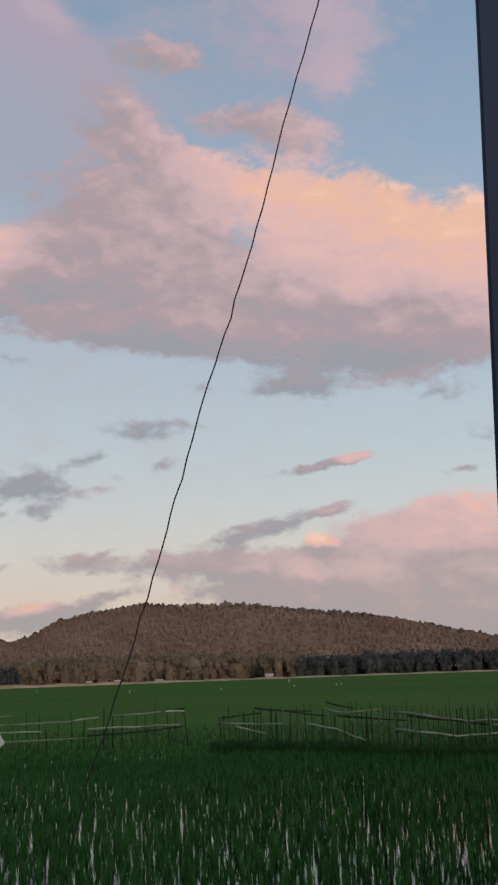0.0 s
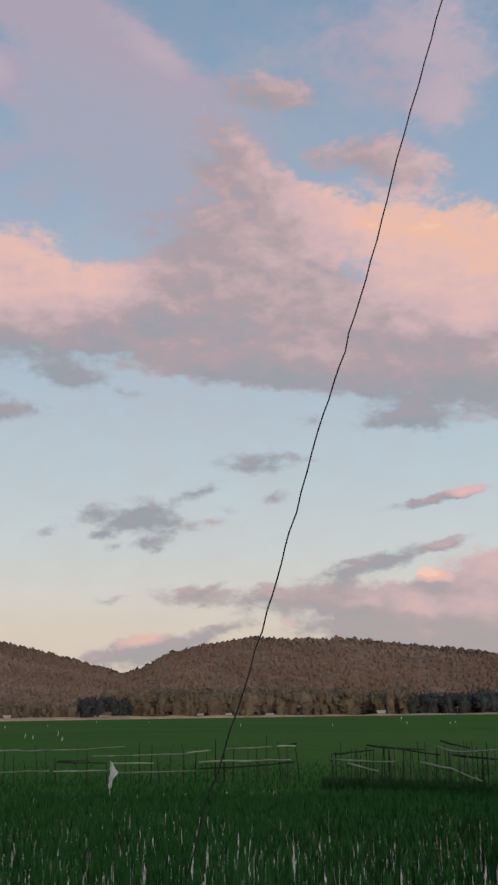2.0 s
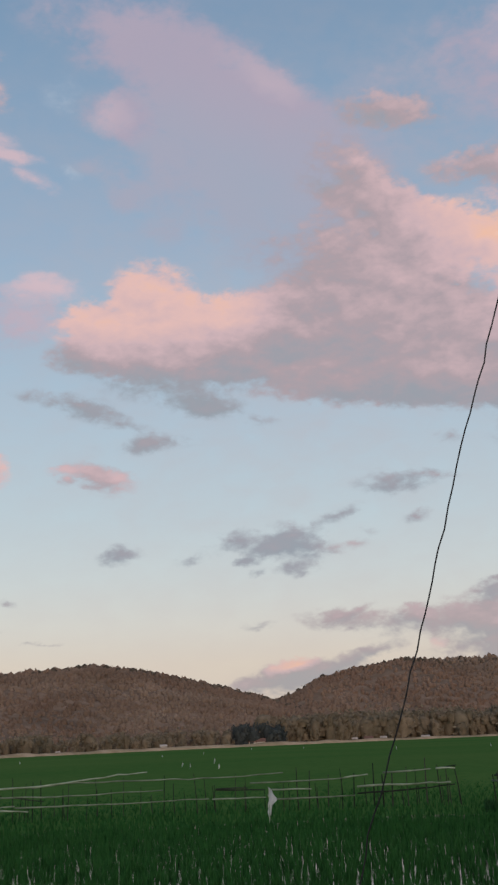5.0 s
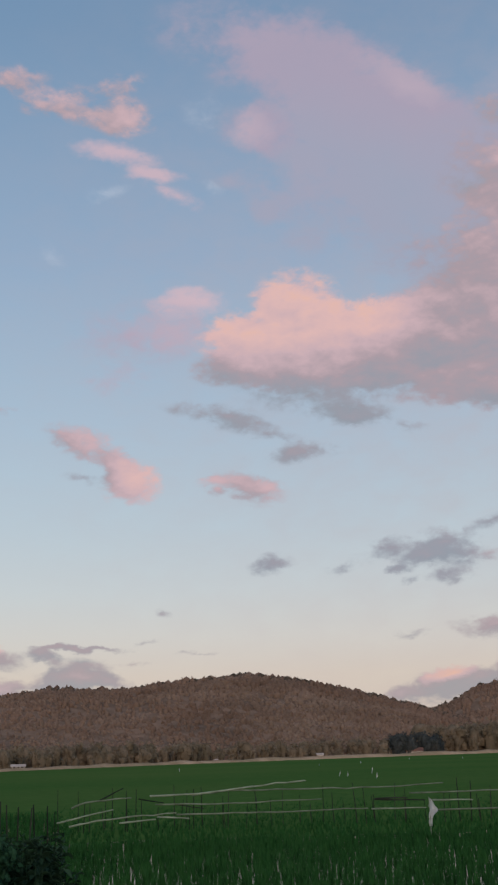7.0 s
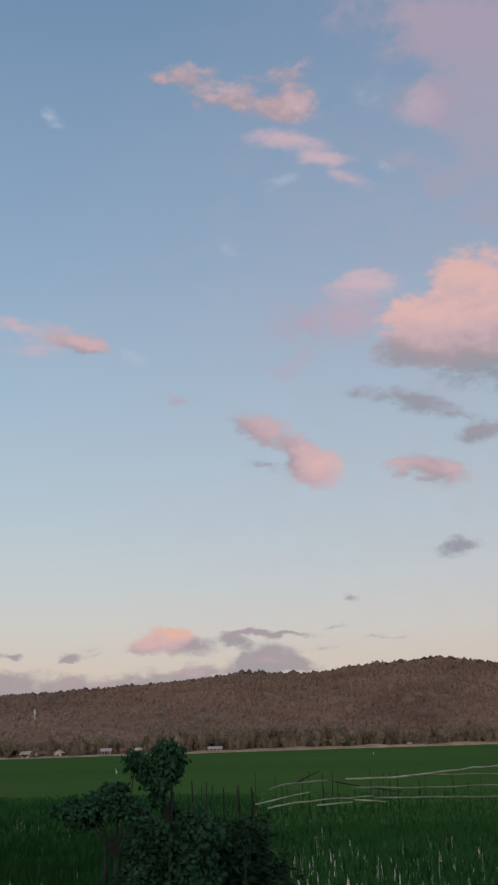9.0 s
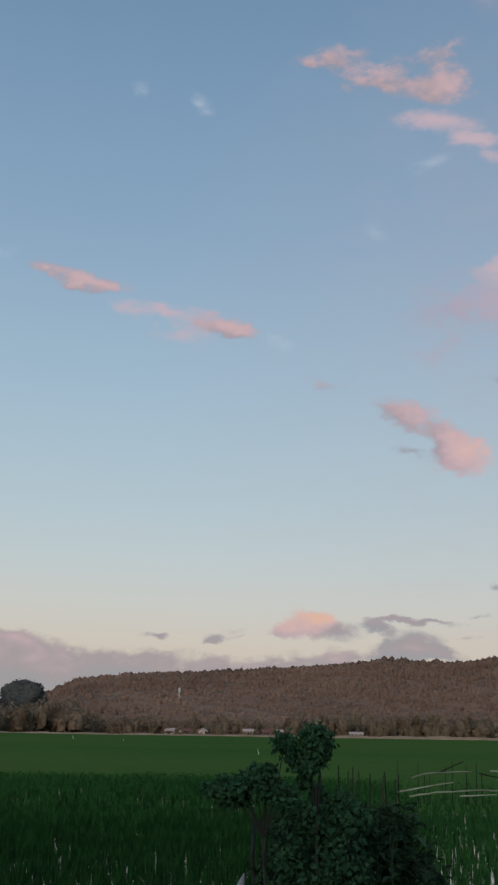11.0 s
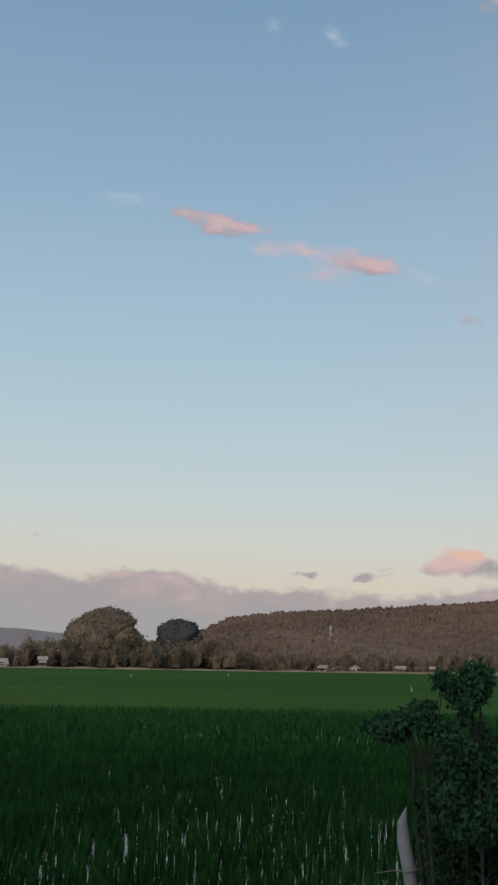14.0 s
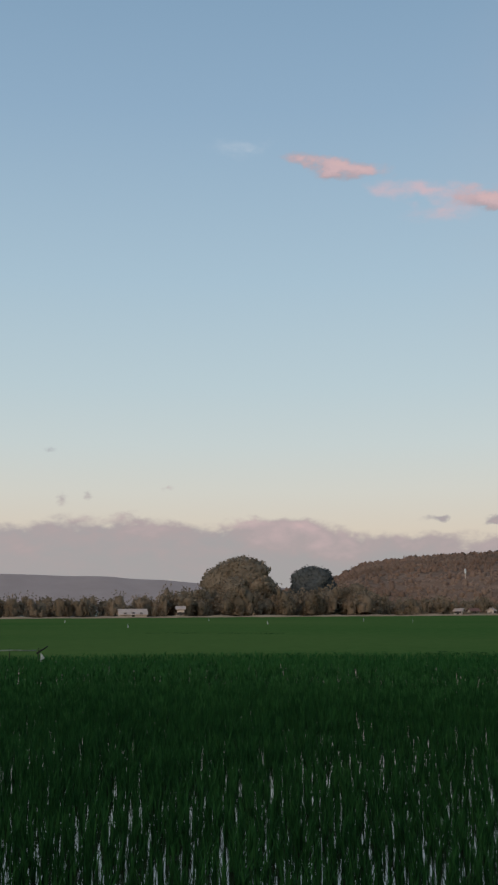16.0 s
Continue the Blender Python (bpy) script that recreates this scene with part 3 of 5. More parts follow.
def box(x0, y0, z0, x1, y1, z1, bm=None, bevel=0.0):
    bm = bm or bmesh.new()
    v = [bm.verts.new((x, y, z)) for x in (x0, x1) for y in (y0, y1) for z in (z0, z1)]
    fs = [bm.faces.new([v[i] for i in q]) for q in ((0, 1, 3, 2), (4, 6, 7, 5), (0, 4, 5, 1), (2, 3, 7, 6), (0, 2, 6, 4), (1, 5, 7, 3))]
    if bevel:
        bmesh.ops.bevel(bm, geom=list({e for f in fs for e in f.edges}), offset=bevel, segments=2, affect="EDGES")
    return bm


rng = np.random.default_rng(7)


def scatter_mesh(protos, places, turns, sizes, kinds):
    """Joins many turned and scaled copies of small prototype meshes (corners, triangles)."""
    vs, fs, base = [], [], 0
    for k, (pv, pf) in enumerate(protos):
        sel = np.where(kinds == k)[0]
        if not len(sel):
            continue
        c, s = np.cos(turns[sel]), np.sin(turns[sel])
        x = pv[None, :, 0] * c[:, None] - pv[None, :, 1] * s[:, None]
        y = pv[None, :, 0] * s[:, None] + pv[None, :, 1] * c[:, None]
        z = np.broadcast_to(pv[None, :, 2], x.shape)
        v = np.stack([x, y, z], -1) * sizes[sel][:, None, :] + places[sel][:, None, :]
        f = pf[None] + (np.arange(len(sel)) * len(pv))[:, None, None] + base
        vs.append(v.reshape(-1, 3))
        fs.append(f.reshape(-1, 3))
        base += len(sel) * len(pv)
    return np.concatenate(vs), np.concatenate(fs)


# ---- ground, water and rice ----
def edge_of_field(b):
    """Distance at which the paddy ends, by bearing."""
    return np.interp(b, (-80, -60, -45, -33, -20, -8, 0, 30), (330, 360, 420, 520, 690, 820, 880, 900))


def polar_sheet(name, b0, b1, nb, radii, height_fn, mat, smooth=True):
    bs = np.linspace(b0, b1, nb)
    B, R = np.meshgrid(bs, np.asarray(radii, float), indexing="ij")
    Rr = R
    Z = height_fn(B, Rr)
    a = np.radians(B)
    v = np.stack([Rr * np.sin(a), Rr * np.cos(a), Z], -1).reshape(-1, 3)
    i = np.arange(nb - 1)[:, None] * len(radii) + np.arange(len(radii) - 1)[None]
    f = np.stack([i, i + len(radii), i + len(radii) + 1, i + 1], -1).reshape(-1, 4)
    return mesh_of(name, v, f[:, ::-1], mat, smooth)


ground = polar_sheet("ground", -180, 180, 73, (0.01, 30, 200, 1000, 3000, 4800), lambda b, r: -0.12 + 0 * r, M_EARTH)
tagged(ground, "flat dark earth under the paddies, reaching the horizon", "ground", kind="structure")

water = polar_sheet("water", -100, 60, 65, (3.0, 12, 30, 60, 110), lambda b, r: 0 * r, M_WATER)
tagged(water, "still shallow paddy water mirroring the pale sky", "water", kind="structure")


def vnoise(x, y, seed=0.0):
    """Smooth cheap noise from sines, about -1 to 1."""
    return (np.sin(x * 1.0 + 1.7 * np.sin(y * 0.63 + seed)) + np.sin(y * 1.31 + 1.3 * np.sin(x * 0.77 + 2 * seed)) + np.sin((x + y) * 0.71 + seed)) / 3


def canopy_height(b, r):
    x, y = r * np.sin(np.radians(b)), r * np.cos(np.radians(b))
    rise = np.where(b < -31, np.clip((r - 66) / 6, 0, 1), np.clip((r - 38) / 42, 0, 1))
    lumps = 0.035 * vnoise(x * 2.1, y * 2.1) + 0.03 * vnoise(x * 0.35, y * 0.35, 2.0)
    return -0.06 + 0.33 * rise + lumps * rise


_r = np.concatenate([np.arange(37, 70, 0.6), np.geomspace(70, 900, 90)])
canopy = polar_sheet("rice_canopy", -92, 42, 320, _r, canopy_height, M_CANOPY)
# cut the sheet off where the paddy meets the bank
_me = canopy.data
_co = np.empty(len(_me.vertices) * 3, np.float32)
_me.vertices.foreach_get("co", _co)
_co = _co.reshape(-1, 3)
_b = np.degrees(np.arctan2(_co[:, 0], _co[:, 1]))
_past = np.hypot(_co[:, 0], _co[:, 1]) > edge_of_field(_b) + 6
_co[_past, 2] = -0.3
_me.vertices.foreach_set("co", _co.ravel())
tagged(canopy, "closed green canopy of the farther rice field", "rice", kind="stuff")


def tuft(blades, spread, height, width, segments):
    """One hill of rice: arching blades from one foot."""
    vs, fs = [], []
    for _ in range(blades):
        a = rng.uniform(0, 2 * math.pi)
        lean = rng.uniform(0.15, 1.0) * spread
        h = height * rng.uniform(0.65, 1.05)
        foot = rng.normal(0, 0.015, 2)
        side = np.array([math.cos(a + 1.57 + rng.uniform(-.6, .6)), math.sin(a + 1.57), 0]) * width / 2
        k = len(vs)
        for s in range(segments):
            t = s / segments
            c = np.array([foot[0] + math.cos(a) * lean * t * t, foot[1] + math.sin(a) * lean * t * t, h * t])
            vs += [c - side * (1 - 0.4 * t), c + side * (1 - 0.4 * t)]
        vs.append(np.array([foot[0] + math.cos(a) * lean, foot[1] + math.sin(a) * lean, h * (1.0 - 0.15 * rng.random())]))
        for s in range(segments - 1):
            j = k + 2 * s
            fs += [(j, j + 1, j + 3), (j, j + 3, j + 2)]
        j = k + 2 * (segments - 1)
        fs.append((j, j + 1, j + 2))
    return np.array(vs), np.array(fs)


def rice_band(name, r0, r1, gap, loose, protos, label, base=0.0):
    """Rice planted in straight rows, each hill a little out of line, with gaps where hills failed."""
    k = int(r1 / gap) + 2
    gx, gy = np.meshgrid(np.arange(-k, k + 1) * gap, np.arange(-k, k + 1) * gap)
    gx, gy = gx.ravel() + rng.normal(0, loose * gap, gx.size), gy.ravel() + rng.normal(0, loose * gap, gy.size)
    c, q = math.cos(radians(28)), math.sin(radians(28))
    x, y = gx * c - gy * q, gx * q + gy * c
    r, b = np.hypot(x, y), np.degrees(np.arctan2(x, y))
    inside = (r > r0) & (r < r1) & (b > -76) & (b < 22)
    x, y, r, b = x[inside], y[inside], r[inside], b[inside]
    n = len(x)
    thin = 0.25 * np.clip(vnoise(x * 0.3, y * 0.3, 9.0) - 0.2, 0, 1)
    stay = ((b > -31) | (r < 71)) & (rng.random(n) > thin * (r < 42)) & ((b < -31) | (rng.random(n) < np.interp(r, (42, 60, 84), (1.0, 0.65, 0.05))))
    x, y, r, b, n = x[stay], y[stay], r[stay], b[stay], int(stay.sum())
    grow = (1.0 + 0.12 * vnoise(x * 0.25, y * 0.25, 4.0)) * np.interp(b, (-60, -45, -36, -29, -10, 4, 9), (1.08, 1.14, 1.16, 0.88, 0.90, 0.90, 0.88))
    sz = (grow * rng.uniform(0.8, 1.2, n))[:, None] * np.ones(3)
    # a shaded copy of the leaf puts the near dimness of the outer plots into colour
    shaded = rng.random(n) < np.interp(b, (-43, -34, -28, -9, 6), (1.0, 0.95, 0.15, 0.15, 0.6)) * np.where(b < -31, np.interp(r, (30, 56), (1.0, 0.1)), np.interp(r, (24, 58), (1.0, 0.0)))
    for sel, mat, words in ((~shaded, M_RICE, label), (shaded, M_RICE_SHADED, label.replace("green", "shaded green"))):
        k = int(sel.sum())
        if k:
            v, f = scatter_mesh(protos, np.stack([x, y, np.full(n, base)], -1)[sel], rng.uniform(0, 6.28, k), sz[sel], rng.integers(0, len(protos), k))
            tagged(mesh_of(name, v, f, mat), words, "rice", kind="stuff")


rice_band("rice_plants", 9.5, 43, 0.208, 0.25, [tuft(8, 0.14, 0.36, 0.0155, 2) for _ in range(12)], "young green rice in rows with water showing between")
rice_band("rice_plants", 41, 84, 0.34, 0.3, [tuft(5, 0.24, 0.38, 0.03, 2) for _ in range(8)], "young green rice in the middle of the paddy")


# ---- hills ----
_seed = np.random.default_rng(3).random((64, 64, 3))


def crowns(x, y, cell):
    """Rounded tops of closely set crowns, 0 to 1, one in each cell of a jittered grid."""
    i0, j0 = np.floor(x / cell).astype(int), np.floor(y / cell).astype(int)
    best = np.zeros_like(x)
    for di in (-1, 0, 1):
        for dj in (-1, 0, 1):
            s = _seed[(i0 + di) % 64, (j0 + dj) % 64]
            cx, cy = (i0 + di + s[..., 0]) * cell, (j0 + dj + s[..., 1]) * cell
            d2 = ((x - cx) ** 2 + (y - cy) ** 2) / (0.8 * cell) ** 2
            best = np.maximum(best, (0.45 + 0.55 * s[..., 2]) * np.clip(1 - d2, 0, 1))
    return best


def hill(name, label, prof_b, prof_e, r_foot, r_top, cut, seed, tree_h, n_trees, mat, protos, r_back=250.0, foot=-0.1):
    """A wooded ridge whose skyline rises as the profile (bearing, degrees above the eye's level) says."""
    def terrain(b, r):
        e = np.interp(b, prof_b, prof_e)
        top = np.maximum(EYE + r_top * np.tan(np.radians(e)) - cut, 0.0)
        rf = edge_of_field(b) + r_foot
        t = np.clip((r - rf) / (r_top - rf), 0, 1)
        s = np.clip((r - r_top) / r_back, 0, 1)
        x, y = r * np.sin(np.radians(b)), r * np.cos(np.radians(b))
        shape = t ** 1.15 * (1.6 - 0.6 * t) * (1 - s * s)
        gully = 0.10 * vnoise(x * 0.021, y * 0.012, seed) * np.sin(np.pi * t) + 0.05 * vnoise(x * 0.05, y * 0.05, seed + 1) * np.sin(np.pi * t)
        return foot + top * np.clip(shape + gully * (t < 1), 0, 1.0)

    b0, b1 = prof_b[0], prof_b[-1]

    def wooded(b, r):
        z = terrain(b, r)
        x, y = r * np.sin(np.radians(b)), r * np.cos(np.radians(b))
        return z + np.clip(z / 4, 0, 1) * (1.8 * crowns(x, y, 9.0) + 0.9 * crowns(x, y, 5.0))

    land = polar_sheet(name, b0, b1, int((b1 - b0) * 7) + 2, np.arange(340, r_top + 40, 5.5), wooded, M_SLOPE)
    tagged(land, label, "hill", kind="structure")
    b = rng.uniform(b0, b1, n_trees)
    rf = edge_of_field(b) + r_foot
    r = np.sqrt(rng.uniform(0, 1, n_trees) * ((r_top + 30) ** 2 - rf ** 2) + rf ** 2)
    crest = rng.random(n_trees) < 0.06
    r = np.where(crest, r_top + rng.uniform(-25, 12, n_trees), r)
    z = terrain(b, r)
    keep = z > 1.5
    b, r, z = b[keep], r[keep], z[keep]
    n = len(b)
    h = tree_h * np.clip(r / 950, 0.72, 1.1) * rng.uniform(0.65, 1.25, n) * np.where(crest[keep], rng.uniform(0.7, 1.35, n), 1.0)
    sz = np.stack([h * rng.uniform(0.55, 0.95, n), h * rng.uniform(0.55, 0.95, n), h * 1.1], -1)
    pl = np.stack([r * np.sin(np.radians(b)), r * np.cos(np.radians(b)), z - 0.4], -1)
    v, f = scatter_mesh(protos, pl, rng.uniform(0, 6.28, n), sz, rng.integers(0, len(protos), n))
    # taller single trees along the crest
    k = 60 * int(b1 - b0) // 5
    cb = np.clip(rng.uniform(b0, b1, k) + rng.normal(0, 0.3, k), b0, b1)
    cr = r_top + rng.uniform(-30, 5, k)
    cz = terrain(cb, cr)
    ch = rng.uniform(3.5, 8.0, k) * np.clip(cz / 20, 0.1, 1)
    cp = np.stack([cr * np.sin(np.radians(cb)), cr * np.cos(np.radians(cb)), cz], -1)
    cv, cf = scatter_mesh(HILL_TREES, cp, rng.uniform(0, 6.28, k), ch[:, None] * np.array([[0.9, 0.9, 1.0]]), rng.integers(0, len(HILL_TREES), k))
    tagged(mesh_of("ridge_trees", cv, cf, M_CREST, True), "dark single trees along the crest of the " + name.replace("_", " "), "woods", kind="stuff")
    tagged(mesh_of("hillside_woods", v, f, mat, True), "haze-brown woods covering the " + name.replace("_", " "), "woods", kind="stuff")


def core(wide, low, top, sides=8, rings=4):
    """A lumpy inner dome that closes a crown; wide is its half width."""
    vs, fs = [], []
    p = rng.uniform(0, 6.28, 4)
    for j in range(rings):
        t = j / (rings - 0.35)
        z = low + (top - low) * t
        k = (0.72 + 0.55 * t) if t < 0.45 else math.sqrt(max(0.0, 1 - ((t - 0.35) / 0.66) ** 2.2))
        for i in range(sides):
            a = 2 * math.pi * (i + 0.5 * (j % 2)) / sides
            q = wide * k * (1 + 0.16 * math.sin(2 * a + p[0] + 5 * t) + 0.12 * math.sin(3 * a + p[1] - 9 * t)) * rng.uniform(0.9, 1.1)
            vs.append((q * math.cos(a), q * math.sin(a), z + rng.normal(0, 0.12 * (top - low) / rings)))
    vs.append((rng.normal(0, 0.08 * wide), rng.normal(0, 0.08 * wide), top))
    for j in range(rings - 1):
        for i in range(sides):
            a, b = j * sides + i, j * sides + (i + 1) % sides
            fs += [(a, b, b + sides), (a, b + sides, a + sides)]
    for i in range(sides):
        fs.append(((rings - 1) * sides + i, (rings - 1) * sides + (i + 1) % sides, rings * sides))
    return np.array(vs), np.array(fs)


def leafy(proto, n, size, spread=0.12):
    """Adds small leaf clumps in all directions on and just outside a dome's faces."""
    pv, pf = proto
    tri = pv[pf[rng.integers(0, len(pf), n)]]
    w = rng.dirichlet((1, 1, 1), n)
    c = (tri * w[:, :, None]).sum(1)
    out = c - np.array([0, 0, 0.4 * pv[:, 2].max()])
    out /= np.linalg.norm(out, axis=1)[:, None]
    c = c + out * np.abs(rng.normal(0, spread, n))[:, None] * pv[:, 2].max() * 0.5
    u = rng.normal(0, 1, (n, 3))
    u /= np.linalg.norm(u, axis=1)[:, None]
    q = np.cross(u, rng.normal(0, 1, (n, 3)))
    q /= np.linalg.norm(q, axis=1)[:, None]
    s = (size * rng.uniform(0.5, 1.3, n))[:, None]
    v = np.stack([c - u * s, c + q * s * 0.7, c + u * s, c - q * s * 0.6], 1).reshape(-1, 3)
    k = np.arange(n)[:, None] * 4 + len(pv)
    f = np.concatenate([k + np.array([0, 1, 2]), k + np.array([0, 2, 3])])
    return np.concatenate([pv, v]), np.concatenate([pf, f])


def joined(p, q):
    return np.concatenate([p[0], q[0]]), np.concatenate([p[1], q[1] + len(p[0])])


def with_trunk(proto, r=0.025, top=0.7):
    pv, pf = proto
    k = len(pv)
    tv, tf = [], []
    for j, (z, rr) in enumerate(((0.0, r), (top, r * 0.4))):
        for i in range(4):
            tv.append((rr * math.cos(i * 1.571), rr * math.sin(i * 1.571), z))
    for i in range(4):
        a, b2 = i, (i + 1) % 4
        tf += [(k + a, k + b2, k + 4 + b2), (k + a, k + 4 + b2, k + 4 + a)]
    return np.concatenate([pv, np.array(tv)]), np.concatenate([pf, np.array(tf)])


def lobed(lumps, wide, low):
    """A unit-high crown of several rounded masses at different heights."""
    mass = core(wide * 0.8, low, rng.uniform(0.75, 0.9), 7, 3)
    for k in range(lumps):
        a = 2.4 * k + rng.uniform(-0.5, 0.5)
        up = rng.uniform(low, 0.62)
        lump = core(wide * rng.uniform(0.35, 0.6), 0.0, rng.uniform(0.25, 0.38), 6, 3)
        mass = joined(mass, (lump[0] + np.array([math.cos(a) * wide * 0.7, math.sin(a) * wide * 0.7, up]), lump[1]))
    return mass


HILL_TREES = [leafy(core(rng.uniform(0.36, 0.55), -0.1, rng.uniform(0.6, 0.95), 6, 3), 4, 0.18, 0.25) for _ in range(24)]
EDGE_TREES = [with_trunk(leafy(lobed(4, 0.28, 0.05), 104, 0.055, 0.22), 0.014, 0.8) for _ in range(14)]
VILLAGE_TREES = [with_trunk(leafy(lobed(4, 0.26, 0.14), 140, 0.055, 0.3), 0.014, 0.8) for _ in range(12)]

hill("wooded_hill", "broad wooded hill, evening haze coloured in brown",
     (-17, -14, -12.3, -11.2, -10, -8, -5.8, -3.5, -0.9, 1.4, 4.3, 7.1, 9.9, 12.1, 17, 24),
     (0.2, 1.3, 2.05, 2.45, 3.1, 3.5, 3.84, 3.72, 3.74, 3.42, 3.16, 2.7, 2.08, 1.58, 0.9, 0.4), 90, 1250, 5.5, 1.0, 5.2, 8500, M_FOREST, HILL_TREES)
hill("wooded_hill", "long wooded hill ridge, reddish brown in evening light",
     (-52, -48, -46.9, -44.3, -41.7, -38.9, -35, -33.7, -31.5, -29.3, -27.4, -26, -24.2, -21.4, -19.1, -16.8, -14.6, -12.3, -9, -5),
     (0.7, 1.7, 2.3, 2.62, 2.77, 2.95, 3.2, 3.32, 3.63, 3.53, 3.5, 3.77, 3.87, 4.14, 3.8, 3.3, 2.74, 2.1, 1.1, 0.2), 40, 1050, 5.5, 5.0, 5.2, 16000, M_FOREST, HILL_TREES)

def far_range(b, r):
    e = np.interp(b, (-90, -65, -62, -59.5, -57, -55, -52, -45), (1.5, 1.83, 1.75, 1.68, 1.5, 1.35, 1.2, 0.6))
    top = EYE + 3000 * np.tan(np.radians(e))
    t = np.clip((r - 2600) / 400, 0, 1)
    s = np.clip((r - 3000) / 600, 0, 1)
    return (top * t * (1 - s) + 1.2 * vnoise(b * 2.2, r * 0.004) * t)


tagged(polar_sheet("distant_range", -90, -42, 300, np.linspace(2560, 3600, 40), far_range, M_FAR), "low distant mountain range, its haze coloured in mauve-grey", "mountain", kind="structure")


# ---- the wood's edge and the village ----
def tree_row(name, b0, b1, n, depth0, depth1, h0, h1, mat, label, protos):
    b = rng.uniform(b0, b1, n)
    r = edge_of_field(b) + rng.uniform(depth0, depth1, n)
    h = rng.uniform(h0, h1, n)
    wide = rng.uniform(0.6, 1.35, n)
    sz = np.stack([h * wide, h * wide, h], -1)
    pl = np.stack([r * np.sin(np.radians(b)), r * np.cos(np.radians(b)), np.full(n, -0.1)], -1)
    v, f = scatter_mesh(protos, pl, rng.uniform(0, 6.28, n), sz, rng.integers(0, len(protos), n))
    tagged(mesh_of(name, v, f, mat, True), label, "woods", kind="stuff")


tree_row("wood_edge", -12, 2.1, 320, 26, 100, 16, 27, M_EDGE, "row of brown trees along the foot of the hill", EDGE_TREES)
tree_row("wood_edge", 1.9, 18, 540, 25, 90, 15, 21, M_PINE, "dark evergreen trees along the field's edge", EDGE_TREES)
tree_row("wood_edge", -14.4, -12.1, 95, 26, 60, 13, 17, M_PINE, "dark evergreen trees behind the hamlet", EDGE_TREES)
tree_row("wood_edge", -36, -13, 460, 28, 90, 5, 15, M_EDGE, "brown scrub and trees along the foot of the ridge", EDGE_TREES)
tree_row("wood_edge", -66, -36, 480, 27, 75, 2.5, 9, M_EDGE, "brown scrub trees around the village", VILLAGE_TREES)
tree_row("wood_edge", -57, -46.5, 170, 22, 70, 7, 12.5, M_EDGE, "tall brown trees between the village and the ridge", VILLAGE_TREES)


tree_row("scrub", -45, -30, 170, 14, 17.5, 0.8, 2.1, M_EDGE, "low brown scrub before the village houses", VILLAGE_TREES)


# sandy bank with the road at the paddy's end
def bank_height(b, r):
    d = r - edge_of_field(b)
    return -0.2 + np.interp(b, (-45, -34, -28, -10, -4, 2), (0.75, 0.9, 1.3, 1.3, 1.0, 0.8)) * (0.75 + 0.0017 * edge_of_field(b)) * (0.9 + 0.25 * vnoise(b * 2.3, b * 1.1))  * np.clip(1 - np.abs(d - 8) / 8, 0, 1) ** 0.5 + 0.10 * vnoise(b * 9, d * 0.4)


def edge_sheet(name, b0, b1, nb, offsets, height_fn, mat):
    bs = np.linspace(b0, b1, nb)
    B, D = np.meshgrid(bs, np.asarray(offsets, float), indexing="ij")
    R = edge_of_field(B) + D
    a = np.radians(B)
    v = np.stack([R * np.sin(a), R * np.cos(a), height_fn(B, R)], -1).reshape(-1, 3)
    i = np.arange(nb - 1)[:, None] * len(offsets) + np.arange(len(offsets) - 1)[None]
    f = np.stack([i, i + len(offsets), i + len(offsets) + 1, i + 1], -1).reshape(-1, 4)
    return mesh_of(name, v, f[:, ::-1], mat, True)


tagged(edge_sheet("earth_bank", -90, 40, 520, (0, 1.5, 4, 8, 12, 16), bank_height, M_BANK), "long low bank of dry sandy earth beyond the rice", "bank", kind="structure")
tagged(edge_sheet("yard", -90, 40, 200, (16, 40, 120), lambda b, r: 0.05 + 0 * r, M_FLOOR), "dry brown ground between the bank and the woods", "ground", kind="structure")


